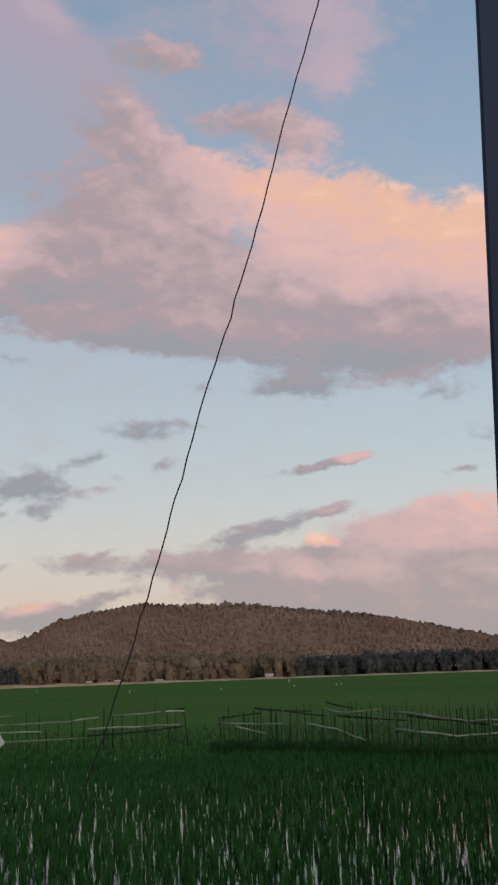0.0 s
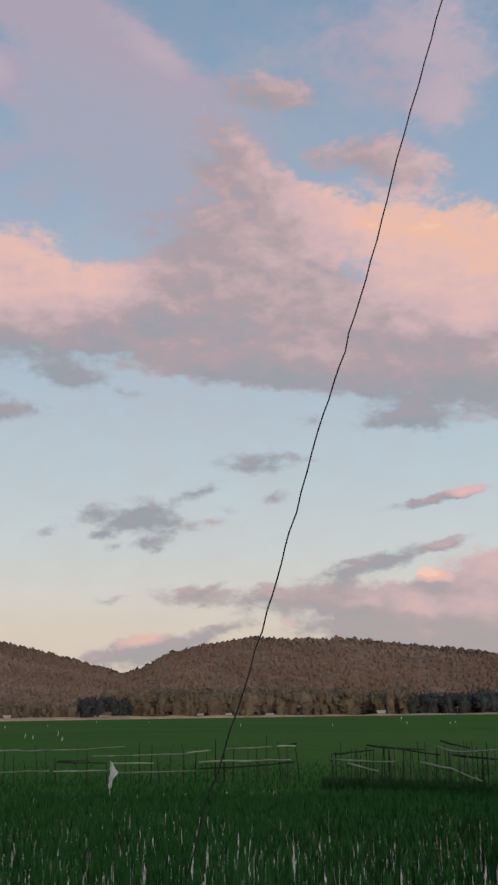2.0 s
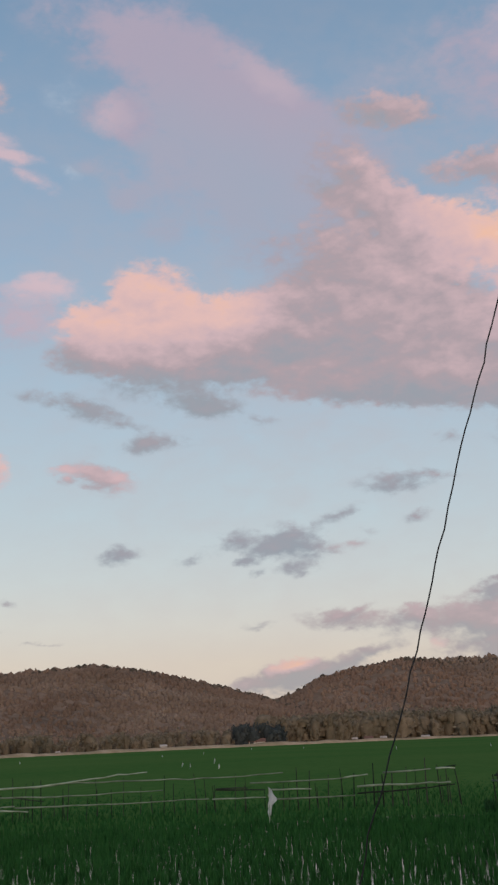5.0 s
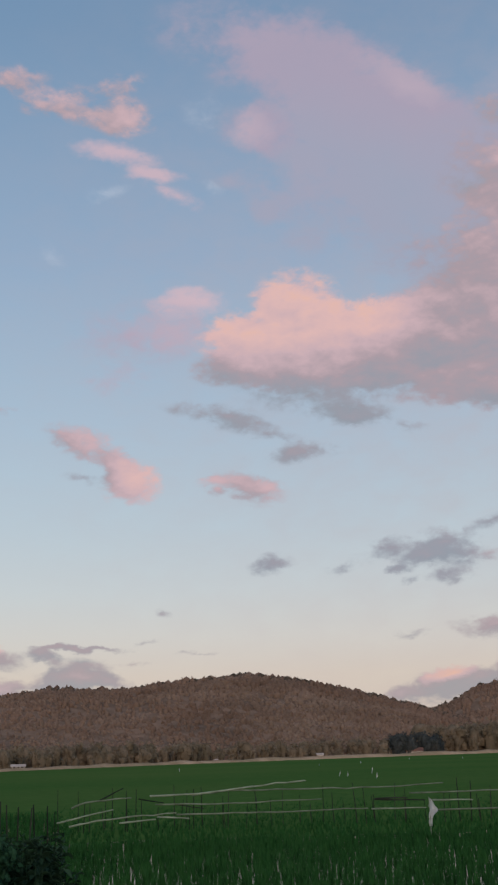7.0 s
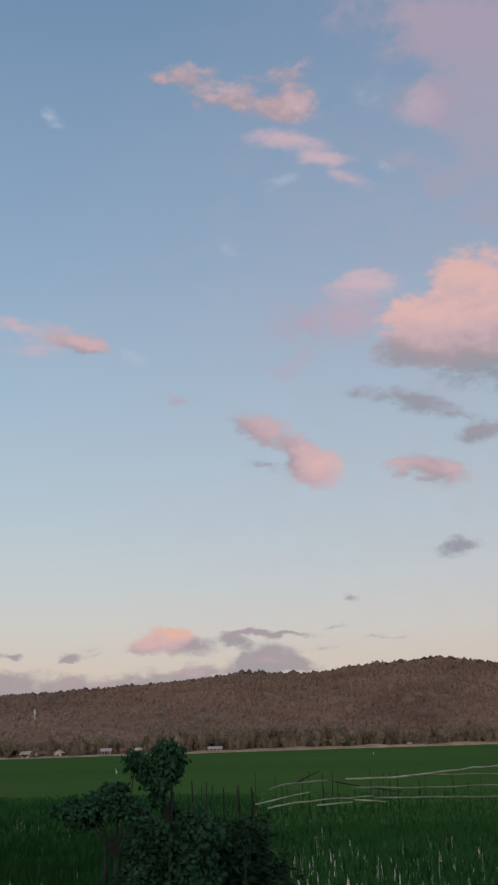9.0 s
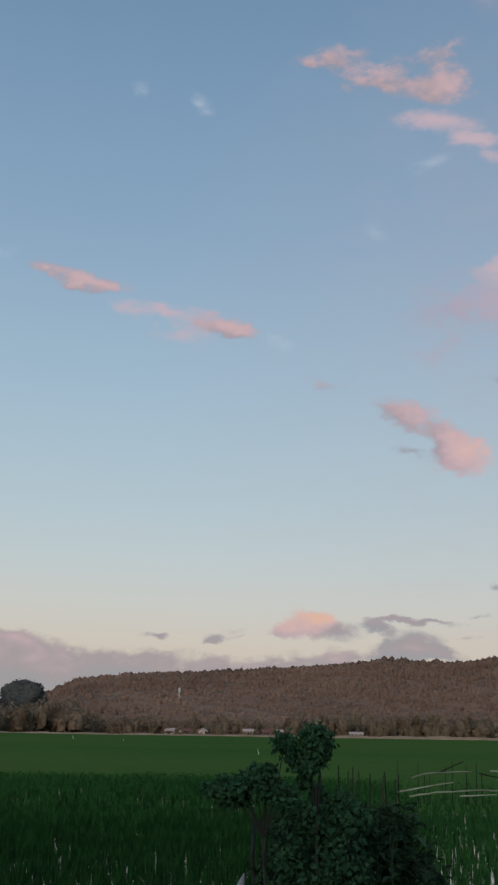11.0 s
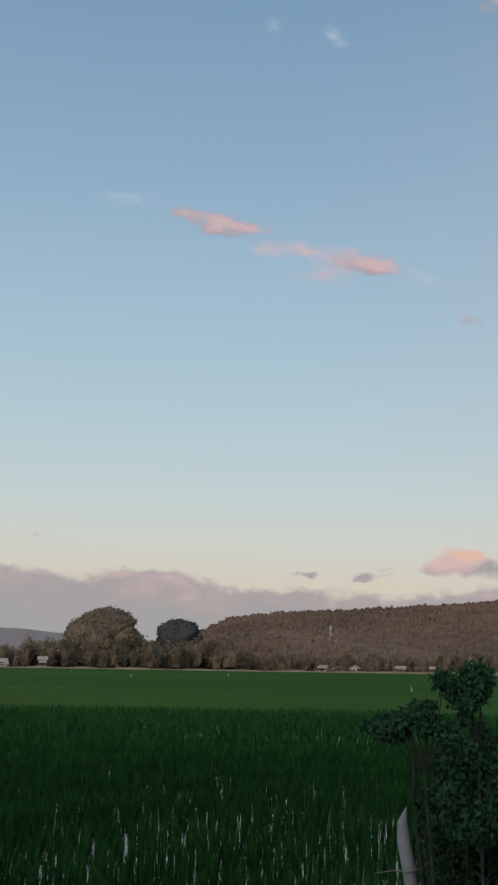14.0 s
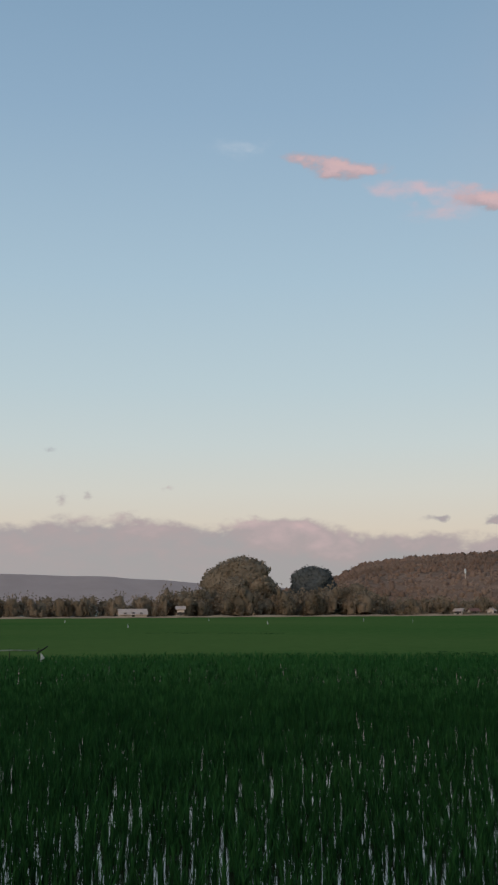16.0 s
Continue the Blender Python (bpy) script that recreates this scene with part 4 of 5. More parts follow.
def house(b, behind, w, d, h, roof_h, roof_mat, label, name="house", turn=0.0, wall_mat=None):
    """A small gabled village house with door, windows and an overhanging roof."""
    r = float(edge_of_field(b)) + behind
    place = at(b, r, 0.05)
    root = thing(name, place, label, "house", "village houses", turn=math.atan2(-place.x, place.y) + turn)
    bm = box(-w / 2, -d / 2, 0, w / 2, d / 2, h)
    part("wall", bm, wall_mat or M_WALL, root)
    bm = bmesh.new()
    o = 0.5
    prof = [(-d / 2 - o, h - 0.15), (0, h + roof_h), (d / 2 + o, h - 0.15), (d / 2 + o, h - 0.02), (0, h + roof_h + 0.15), (-d / 2 - o, h - 0.02)]
    ends = [[bm.verts.new((x, y, z)) for y, z in prof] for x in (-w / 2 - o, w / 2 + o)]
    for k in range(6):
        bm.faces.new((ends[0][k], ends[0][(k + 1) % 6], ends[1][(k + 1) % 6], ends[1][k]))
    for e in ends:
        bm.faces.new((e[0], e[1], e[4], e[5]))
        bm.faces.new((e[1], e[2], e[3], e[4]))
    bmesh.ops.recalc_face_normals(bm, faces=bm.faces)
    part("roof", bm, roof_mat, root)
    for x in (-w / 2, w / 2 - 0.1):
        bm = bmesh.new()
        tri = [[bm.verts.new((q, y, z)) for y, z in ((-d / 2, h + 0.002), (d / 2, h + 0.002), (0, h + roof_h - 0.02))] for q in (x, x + 0.1)]
        bm.faces.new(tri[0][::-1])
        bm.faces.new(tri[1])
        for k in range(3):
            bm.faces.new((tri[0][k], tri[0][(k + 1) % 3], tri[1][(k + 1) % 3], tri[1][k]))
        part("gable", bm, wall_mat or M_WALL, root)
    # No opening is cut: a dark panel paints the doorway's shade.
    part("door", box(-0.45, -d / 2 - 0.05, 0, 0.45, -d / 2 + 0.02, 2.0), M_OPEN, root, "dark panel painted as a shaded doorway")
    for s in (-1, 1):
        x = s * w * 0.3
        win = part("window", box(x - 0.5, -d / 2 - 0.04, 1.0, x + 0.5, -d / 2 + 0.02, 1.9), M_OPEN, root, "dark shuttered window")
        part("sill", box(x - 0.6, -d / 2 - 0.14, 0.92, x + 0.6, -d / 2 - 0.02, 0.998), M_WALL, win)
    return root


PALE_HUT = "small whitewashed house with a pale tin roof by the bank"
RUST_HUT = "low village house with a rusty red roof among trees"
house(0.61, 18, 6.0, 4, 3.0, 1.2, M_TIN, PALE_HUT)
house(-8.43, 18, 3.6, 3.5, 2.3, 0.9, M_TIN, "tiny pale hut under trees by the bank")
house(-7.75, 20, 6.0, 4, 2.4, 1.3, M_RUST, RUST_HUT)
house(-7.01, 18, 4.0, 3.5, 2.4, 0.9, M_TIN, "small square pale hut beside the red-roofed house")
house(-4.95, 18, 5.4, 4, 2.0, 0.8, M_TIN, "long low pale shed by the bank")
house(-13.3, 24, 11.0, 6, 3.2, 2.0, M_RUST, "wide house with a rusty red roof and dark trees behind")
house(-17.96, 17, 3.8, 4, 2.8, 0.9, M_TIN, "square pale hut standing on the bank", turn=0.1)
house(-23.14, 17, 1.6, 1.6, 1.9, 0.4, M_TIN, "tiny pale shelter on the bank", name="shelter")
house(-32.79, 18, 6.0, 5, 2.0, 0.9, M_TIN, "low pale farmhouse with a long tin roof")
house(-38.18, 18, 4.0, 4, 2.4, 0.8, M_TIN, PALE_HUT)
house(-37.27, 20, 3.2, 4, 2.0, 1.3, M_RUST, "small house with a steep reddish roof")
house(-36.59, 20, 2.2, 3, 2.4, 0.8, M_TIN, "narrow pale outbuilding beside the red-roofed house")
house(-41.35, 20, 3.6, 4, 1.9, 1.0, M_RUST, RUST_HUT, turn=0.4)
house(-42.05, 22, 3.2, 4, 1.9, 1.0, M_TIN, "low pale cottage among brown shrubs", turn=-0.3)
house(-40.46, 22, 2.2, 3, 2.0, 1.1, M_TIN, "pale cottage gable showing between shrubs", turn=1.2)
house(-56.15, 14, 2.6, 3, 3.0, 0.9, M_TIN, "pale upright house at the village's end")

house(-58.6, 15, 9.0, 5, 1.3, 1.7, M_TIN, "low house with a broad pale roof behind scrub", turn=0.15)

# mast over the village
_p = at(-41.68, 640, 6.0)
mast = thing("radio_mast", _p, "thin pale radio mast rising from the wooded slope", "mast")
_h = EYE + 640 * math.tan(radians(1.93)) - 6.0
part("pole", tube([(0, 0, 0), (0, 0, _h * 0.5), (0, 0, _h)], [0.45, 0.36, 0.28], 8), M_WALL, mast)
part("antenna_head", tube([(0, 0, _h - 2.2), (0, 0, _h - 2.0), (0, 0, _h + 0.2), (0, 0, _h + 0.5)], [0.4, 0.6, 0.6, 0.3], 10), M_CLOTH, mast, "white antenna head")
for k in range(3):
    a = k * 2.094
    part("bracket", box(math.cos(a) * 0.3 - 0.1, math.sin(a) * 0.3 - 0.1, _h * 0.72, math.cos(a) * 0.9 + 0.1, math.sin(a) * 0.9 + 0.1, _h * 0.72 + 0.25), M_TIMBER, mast)

# utility poles in the field
for b, r, h in ((10.07, 300, 4.5), (4.35, 620, 5.5)):
    up = thing("utility_pole", at(b, r, -0.1), "thin grey wooden utility pole standing in the field", "pole", "utility poles")
    part("pole", tube([(0, 0, 0), (0.03, 0, h * 0.6), (0, 0, h)], [0.16, 0.14, 0.11], 8), M_TIMBER, up)
    part("crossarm", box(-0.9, -0.07, h - 0.75, 0.9, 0.07, h - 0.6), M_TIMBER, up)
    for s in (-0.75, 0.75):
        part("insulator", tube([(s, 0, h - 0.598), (s, 0, h - 0.4)], 0.06, 6), M_WALL, up)


# ---- single trees that stand out ----
def big_tree(b, r, h, w, lean, mat, label, leaves=900, trunks=3):
    """A broad old tree: trunk, spreading limbs and a loose crown."""
    root = thing("tree", at(b, r, 0.0), label, "tree", "big trees")
    bm = bmesh.new()
    tips = []
    for k in range(trunks):
        a = 2 * math.pi * k / trunks + 0.5
        base = Vector((math.cos(a) * w * 0.06, math.sin(a) * w * 0.06, 0))
        top = Vector((math.cos(a) * w * 0.2, math.sin(a) * w * 0.2, h * 0.55))
        tube([base, base.lerp(top, 0.5) + Vector((0.3, 0, 0.4)), top], [w * 0.03, w * 0.02, w * 0.01], 6, bm)
        for j in range(4):
            b2 = a + rng.uniform(-0.9, 0.9)
            tip = top + Vector((math.cos(b2) * w * 0.1, math.sin(b2) * w * 0.1, h * rng.uniform(0.05, 0.18)))
            tube([top.lerp(base, 0.25), (top + tip) / 2, tip], [w * 0.01, w * 0.007, w * 0.003], 5, bm)
            tips.append(tip)
    part("trunk", bm, M_BARK, root)
    # several rounded masses make the crown
    mass = core(w * 0.40, h * 0.10, h * 0.95, 16, 7)
    for k in range(9):
        a = 2 * math.pi * k / 9 + rng.uniform(-0.3, 0.3)
        up = rng.uniform(0.0, 0.42) * h
        lump = core(w * rng.uniform(0.13, 0.2), h * 0.06, h * rng.uniform(0.34, 0.48), 9, 4)
        mass = joined(mass, (lump[0] + np.array([math.cos(a) * w * (0.36 - 0.22 * up / h), math.sin(a) * w * (0.36 - 0.22 * up / h), up]), lump[1]))
    mass[0][:, 0] += lean * mass[0][:, 2] / h
    v, f = leafy(mass, leaves, h * 0.026, 0.035)
    cr = mesh_of("crown", v, f, mat, True)
    cr.parent = root
    return root


big_tree(-53.2, 440, 24.6, 31.0, 2.0, M_DOME, "huge domed old tree towering over the village", 9000)
big_tree(-55.2, 430, 11.0, 17.0, 0, M_DOME, "broad brown tree beside the domed tree", 2800)
big_tree(-51.2, 450, 11.5, 13.0, 0, M_DOME, "rounded brown tree in the domed tree's shade", 2400)
big_tree(-49.35, 470, 22.0, 22.0, 0, M_DARK, "dark rounded tree beside the ridge's end", 5000)
big_tree(-49.0, 440, 10.0, 10.0, 0, M_DOME, "light brown rounded tree before the dark one", 2400)
big_tree(-47.2, 460, 14.0, 14.0, 0, M_EDGE, "brown tree at the foot of the ridge", 2800)
big_tree(-12.9, 860, 24.0, 26.0, 0, M_EDGE, "broad reddish tree in the valley between the hills", 2800)


# ---- bamboo fences ----
def rail(root, points, r0, mat=None, name="rail"):
    """A laid bamboo pole through the points, thinner to one end, with small bends and swollen joints."""
    pts = [Vector(p) for p in points]
    path = []
    for p, q in zip(pts, pts[1:]):
        n = max(3, int((q - p).length / 0.55))
        path += [p.lerp(q, i / n) for i in range(n)]
    path.append(pts[-1])
    last = len(path) - 1
    fine, radii = [], []
    for i, p in enumerate(path):
        bend = Vector((0, 0, rng.normal(0, 0.012))) if 0 < i < last else Vector((0, 0, 0))
        fine.append(p + bend)
        radii.append(r0 * (1.15 - 0.4 * i / last) * (1.12 if i % 2 else 0.95))
    return part(name, tube(fine, radii, 6), mat or M_BAMBOO, root, smooth=True)


def stake(root, p, h, r0, lean=(0, 0), name="post", mat=None):
    p = Vector(p)
    tip = p + Vector((lean[0], lean[1], h))
    mid = p.lerp(tip, 0.55) + Vector((rng.normal(0, 0.015), rng.normal(0, 0.015), 0))
    return part(name, tube([p, mid, tip], [r0, r0 * 0.85, r0 * 0.6], 6), mat or M_STAKE, root)


def seen(b, e, r):
    """A place at that bearing, elevation from the eye and distance."""
    return at(b, r, EYE + r * math.tan(radians(e)))


left_fence = thing("bamboo_fence", at(-17, 51, 0), "rickety paddy fence of pale bamboo rails on thin stakes", "fence", "paddy fences")
LF = left_fence.matrix_world.inverted()


def over(root_inverse, rows, distance, thin, thick, mat=None):
    """Rails through places given by bearing and elevation, at the fence's distance there."""
    root = left_fence if root_inverse is LF else right_fence
    for row in rows:
        rail(root, [root_inverse @ seen(b, e, distance(b)) for b, e in row], rng.uniform(thin, thick), mat)


# upper rails, then the ones close to the rice
over(LF, ([(-30.32, -2.15), (-29.65, -1.89), (-28.30, -1.78), (-27.43, -1.75)], [(-26.53, -1.70), (-24.19, -1.67), (-20.30, -1.30), (-18.85, -1.21)],
          [(-24.47, -1.74), (-22.81, -1.57), (-20.31, -1.59), (-14.77, -1.63), (-12.15, -1.51)], [(-13.82, -1.94), (-11.50, -1.92), (-9.01, -1.87)],
          [(-9.17, -1.87), (-7.99, -1.75)], [(-7.26, -1.70), (-4.90, -1.60)], [(-4.67, -1.60), (-3.72, -1.61)]), lambda b: 51.0, 0.030, 0.042)
over(LF, ([(-31.02, -2.79), (-28.30, -2.27)], [(-30.43, -2.99), (-29.10, -2.73), (-26.94, -2.60), (-25.24, -2.52)], [(-28.02, -2.90), (-26.25, -2.78)],
          [(-26.26, -2.10), (-23.37, -2.16), (-20.60, -2.14), (-18.11, -2.10)], [(-25.24, -2.60), (-20.34, -2.64), (-17.02, -2.60), (-15.87, -2.60)],
          [(-15.70, -2.63), (-13.05, -2.64)], [(-12.92, -2.29), (-10.79, -2.33)], [(-12.64, -2.75), (-8.67, -2.71)],
          [(-8.55, -2.31), (-5.52, -2.26), (-3.98, -2.25)], [(-26.17, -2.68), (-24.61, -2.80)]), lambda b: 50.9, 0.032, 0.045)
over(LF, ([(-29.11, -1.88), (-27.82, -1.29)], [(-25.57, -2.10), (-23.87, -2.36)], [(-27.08, -1.81), (-25.85, -2.04)], [(-15.49, -2.16), (-13.92, -2.17)],
          [(-8.55, -2.63), (-6.09, -2.53), (-4.97, -2.46), (-3.79, -2.36)], [(-4.56, -1.57), (-3.66, -1.47)], [(-15.53, -2.19), (-13.06, -2.29)]), lambda b: 51.15, 0.028, 0.036, M_STAKE)
# tall stakes, by bearing and height of the tip
for b, e in ((-11.46, -1.29), (-10.93, -1.46), (-10.01, -1.69), (-9.31, -1.43), (-7.76, -1.23), (-7.29, -1.78), (-6.87, -1.63), (-6.08, -1.47), (-5.17, -1.05), (-4.47, -1.41),
             (-4.16, -1.5), (-15.96, -1.54), (-14.59, -1.46), (-14.04, -1.47), (-8.75, -1.65), (-5.65, -1.53), (-30.93, -1.25), (-31.06, -2.28), (-29.99, -1.38),
             (-29.74, -1.81), (-28.71, -1.53), (-28.37, -1.25), (-27.63, -1.4), (-27.22, -1.36), (-25.35, -1.21), (-24.8, -1.49), (-24.41, -1.45), (-23.97, -1.36), (-22.95, -1.81),
             (-22.75, -1.5), (-21.28, -1.33), (-20.03, -1.41), (-18.08, -1.41), (-16.42, -1.4)):
    r = 51.1 + rng.normal(0, 0.06)
    stake(left_fence, LF @ at(b, r, -0.1), EYE + r * math.tan(radians(e)) + 0.1, rng.uniform(0.022, 0.045) if b > -12 else rng.uniform(0.016, 0.03), (rng.normal(0, 0.06), 0))
stake(left_fence, LF @ at(-3.55, 51.1, -0.1), EYE + 51.1 * math.tan(radians(-1.5)) + 0.1, 0.035, (-0.2, 0))
# short stakes that end at the lower rails
for b in np.arange(-29.5, -3.8, 0.85):
    r = 51.1 + rng.normal(0, 0.06)
    stake(left_fence, LF @ at(b + rng.normal(0, 0.25), r, -0.1), EYE + r * math.tan(radians(rng.uniform(-2.35, -1.75))) + 0.1, rng.uniform(0.015, 0.028), (rng.normal(0, 0.08), 0))

right_fence = thing("bamboo_fence", at(5, 44, 0), "dense crooked stake fence with pale bamboo poles laid along", "fence", "paddy fences")
RF = right_fence.matrix_world.inverted()


def right_line(b):
    return float(np.interp(b, (-2, 3, 8, 16), (47.5, 45.5, 42, 41)))


over(RF, ([(-2.03, -2.25), (-0.22, -2.37), (1.16, -2.38)], [(-1.20, -2.44), (0.32, -2.83)], [(2.40, -2.42), (3.89, -2.74), (5.20, -3.30)],
          [(3.26, -1.70), (3.93, -1.92), (4.47, -1.95), (6.10, -1.85)], [(6.82, -2.02), (7.66, -2.07), (9.30, -2.36), (10.38, -2.53), (11.86, -2.51), (15.5, -2.4)],
          [(6.77, -2.84), (8.42, -3.04), (9.79, -3.21), (11.97, -3.13), (15.0, -3.1)], [(4.91, -3.16), (5.30, -3.31)], [(11.27, -3.73), (14.2, -3.75)], [(11.40, -2.74), (13.6, -2.72)]),
     lambda b: right_line(b) - 0.12, 0.028, 0.038)
over(RF, ([(-1.88, -2.01), (-0.48, -1.89), (0.13, -1.84)], [(-0.19, -1.59), (3.38, -2.08)], [(0.36, -1.68), (2.62, -1.83)], [(3.41, -1.41), (4.81, -1.77)],
          [(3.92, -2.08), (6.23, -2.33)], [(4.01, -2.10), (7.36, -2.42)], [(7.37, -2.17), (11.89, -2.78)]), lambda b: right_line(b) + 0.1, 0.028, 0.04, M_STAKE)
for b in np.arange(-1.9, 15.5, 0.16):
    b = b + rng.normal(0, 0.06)
    r = right_line(b) + rng.normal(0, 0.08)
    e = np.interp(b, (-2, 1, 7, 12), (-1.9, -1.78, -1.75, -1.9)) + rng.normal(0, 0.12) + (0.35 if rng.random() < 0.16 else 0)
    stake(right_fence, RF @ at(b, r, -0.1), EYE + r * math.tan(radians(e)) + 0.1, rng.uniform(0.018, 0.036), (rng.normal(0, 0.07), rng.normal(0, 0.04)), mat=M_OLIVE if rng.random() < 0.3 else M_STAKE)


def weeds(name, n, place_fn, protos, size, label, mat=None):
    pl = np.array([place_fn() for _ in range(n)])
    sz = (rng.uniform(0.7, 1.3, n) * size)[:, None] * np.ones(3)
    v, f = scatter_mesh(protos, pl, rng.uniform(0, 6.28, n), sz, rng.integers(0, len(protos), n))
    tagged(mesh_of(name, v, f, mat or M_WEED), label, "weeds", kind="stuff")


def under_fence():
    b = rng.uniform(-2.4, 17)
    r = float(np.interp(b, (-2, 3, 8, 16), (47, 44.5, 41, 40))) + rng.uniform(-1.4, 1.6)
    p = at(b, r, 0.0)
    return (p.x, p.y, 0.0)


weeds("weeds", 2600, under_fence, [tuft(9, 0.25, h, 0.03, 2) for h in (0.35, 0.4, 0.5, 0.55)], 1.0, "dark tangled weeds under the stake fence")


def bund(b0, b1, r0, r1, n, name="field_bund"):
    def fn():
        t = rng.random()
        p = at(b0 + (b1 - b0) * t, r0 + (r1 - r0) * t + rng.normal(0, 1.1), 0)
        return (p.x, p.y, 0.22)
    weeds("bund_weeds", n, fn, [tuft(7, 0.3, 0.11, 0.03, 2) for _ in range(4)], 1.0, "dark weeds along a low paddy bund", M_RICE_SHADED)


bund(-44.5, -36, 72, 70, 130)
bund(-58, -51, 132, 126, 260)
bund(5, 20, 170, 190, 300)


# ---- white flags ----
def flag(b, e_top, r, scale, label, broad=1.0, tilt=0.0):
    """A rag of white plastic hung from a thin stick."""
    top = EYE + r * math.tan(radians(e_top))
    root = thing("scare_flag", at(b, r, 0.0), label, "flag", "white scare flags", turn=math.radians(-b))
    stick_top = top + 0.03
    part("stick", tube([(0, 0, -0.1), (0.01, 0, stick_top * 0.5), (tilt * 0.2, 0, stick_top)], [0.016, 0.014, 0.01], 6), M_BAMBOO, root)
    bm = bmesh.new()
    nx, nz = 7, 11
    grid = []
    for j in range(nz):
        v = j / (nz - 1)
        # widest a third of the way down, then a narrow tail
        half = broad * scale * (0.03 + 0.33 * (v / 0.45 if v < 0.45 else max(0.26, 1 - (v - 0.45) / 0.42)))
        row = []
        for i in range(nx):
            u = i / (nx - 1)
            x = 0.01 + u * half + tilt * 0.2 * (1 - v)
            y = 0.05 * scale * math.sin(u * 7 + v * 5) + 0.03 * scale * math.sin(v * 11)
            ragged = 0.10 * scale * v * math.sin(u * 9 + 1.3) * (v > 0.8)
            row.append(bm.verts.new((x - 0.06 * scale * v + 0.02 * scale * math.sin(v * 17), y, top - v * 1.0 * scale + ragged)))
        grid.append(row)
    for j in range(nz - 1):
        for i in range(nx - 1):
            bm.faces.new((grid[j][i], grid[j][i + 1], grid[j + 1][i + 1], grid[j + 1][i]))
    bmesh.ops.solidify(bm, geom=bm.faces[:], thickness=0.004)
    part("rag", bm, M_CLOTH, root, "limp white plastic sheet", smooth=True)
    return root


flag(-12.93, -2.2, 42, 0.9, "white plastic rag drooping from a stick in the rice")
SMALL = "small white scare flag standing far out in the rice"
for b, e, r, s in ((-37.7, -0.9, 130, 1.0), (-24.96, -0.42, 260, 1.0), (-58.85, -0.72, 170, 0.9), (-51.77, -0.58, 200, 1.1), (-46.86, -0.45, 240, 1.0), (-44.41, -0.53, 220, 0.8),
                   (-54.74, -0.48, 260, 0.8), (-18.06, -0.42, 290, 1.1), (-17.09, -0.8, 150, 0.7), (-16.7, -0.86, 145, 0.8), (-15.48, -0.68, 165, 0.8), (-15.3, -0.95, 128, 0.8),
                   (-15.98, -0.36, 300, 0.9), (-1.85, -0.5, 240, 1.1), (-6.42, -0.45, 250, 1.1), (-13.58, -0.26, 420, 1.2), (1.57, -0.2, 420, 2.0), (1.85, -0.45, 260, 1.3), (3.95, -0.47, 260, 1.0), (4.2, -0.44, 270, 1.1),
                   (-11.0, -0.3, 400, 1.2), (-62.0, -0.5, 240, 0.9)):
    flag(b, e, r, s, SMALL, 0.5, rng.uniform(-0.8, 0.8))

# loose bamboo pole with a white rag at the field's far side
_q = thing("bamboo_fence", at(-64.3, 66, 0), "short end of a paddy fence with one long pale rail", "fence", "paddy fences")
_qi = _q.matrix_world.inverted()
rail(_q, [_qi @ seen(-69, -2.0, 66), _qi @ seen(-63.5, -2.0, 66)], 0.05)
rail(_q, [_qi @ seen(-63.5, -2.15, 66), _qi @ seen(-62.95, -1.8, 66)], 0.05, M_STAKE)
for b in (-68, -66.2, -64.8, -63.4):
    stake(_q, _qi @ at(b, 66, -0.1), 0.95, 0.03)
flag(-63.3, -2.15, 66, 0.55, "white rag on a short stick at the fence's end", 1.3)


def standpoint(yaw):
    """How far the camera has swung from its first place when it has turned that much."""
    a = radians(yaw)
    return Vector((-ARM * math.sin(a), ARM * math.cos(a) - ARM, 0))


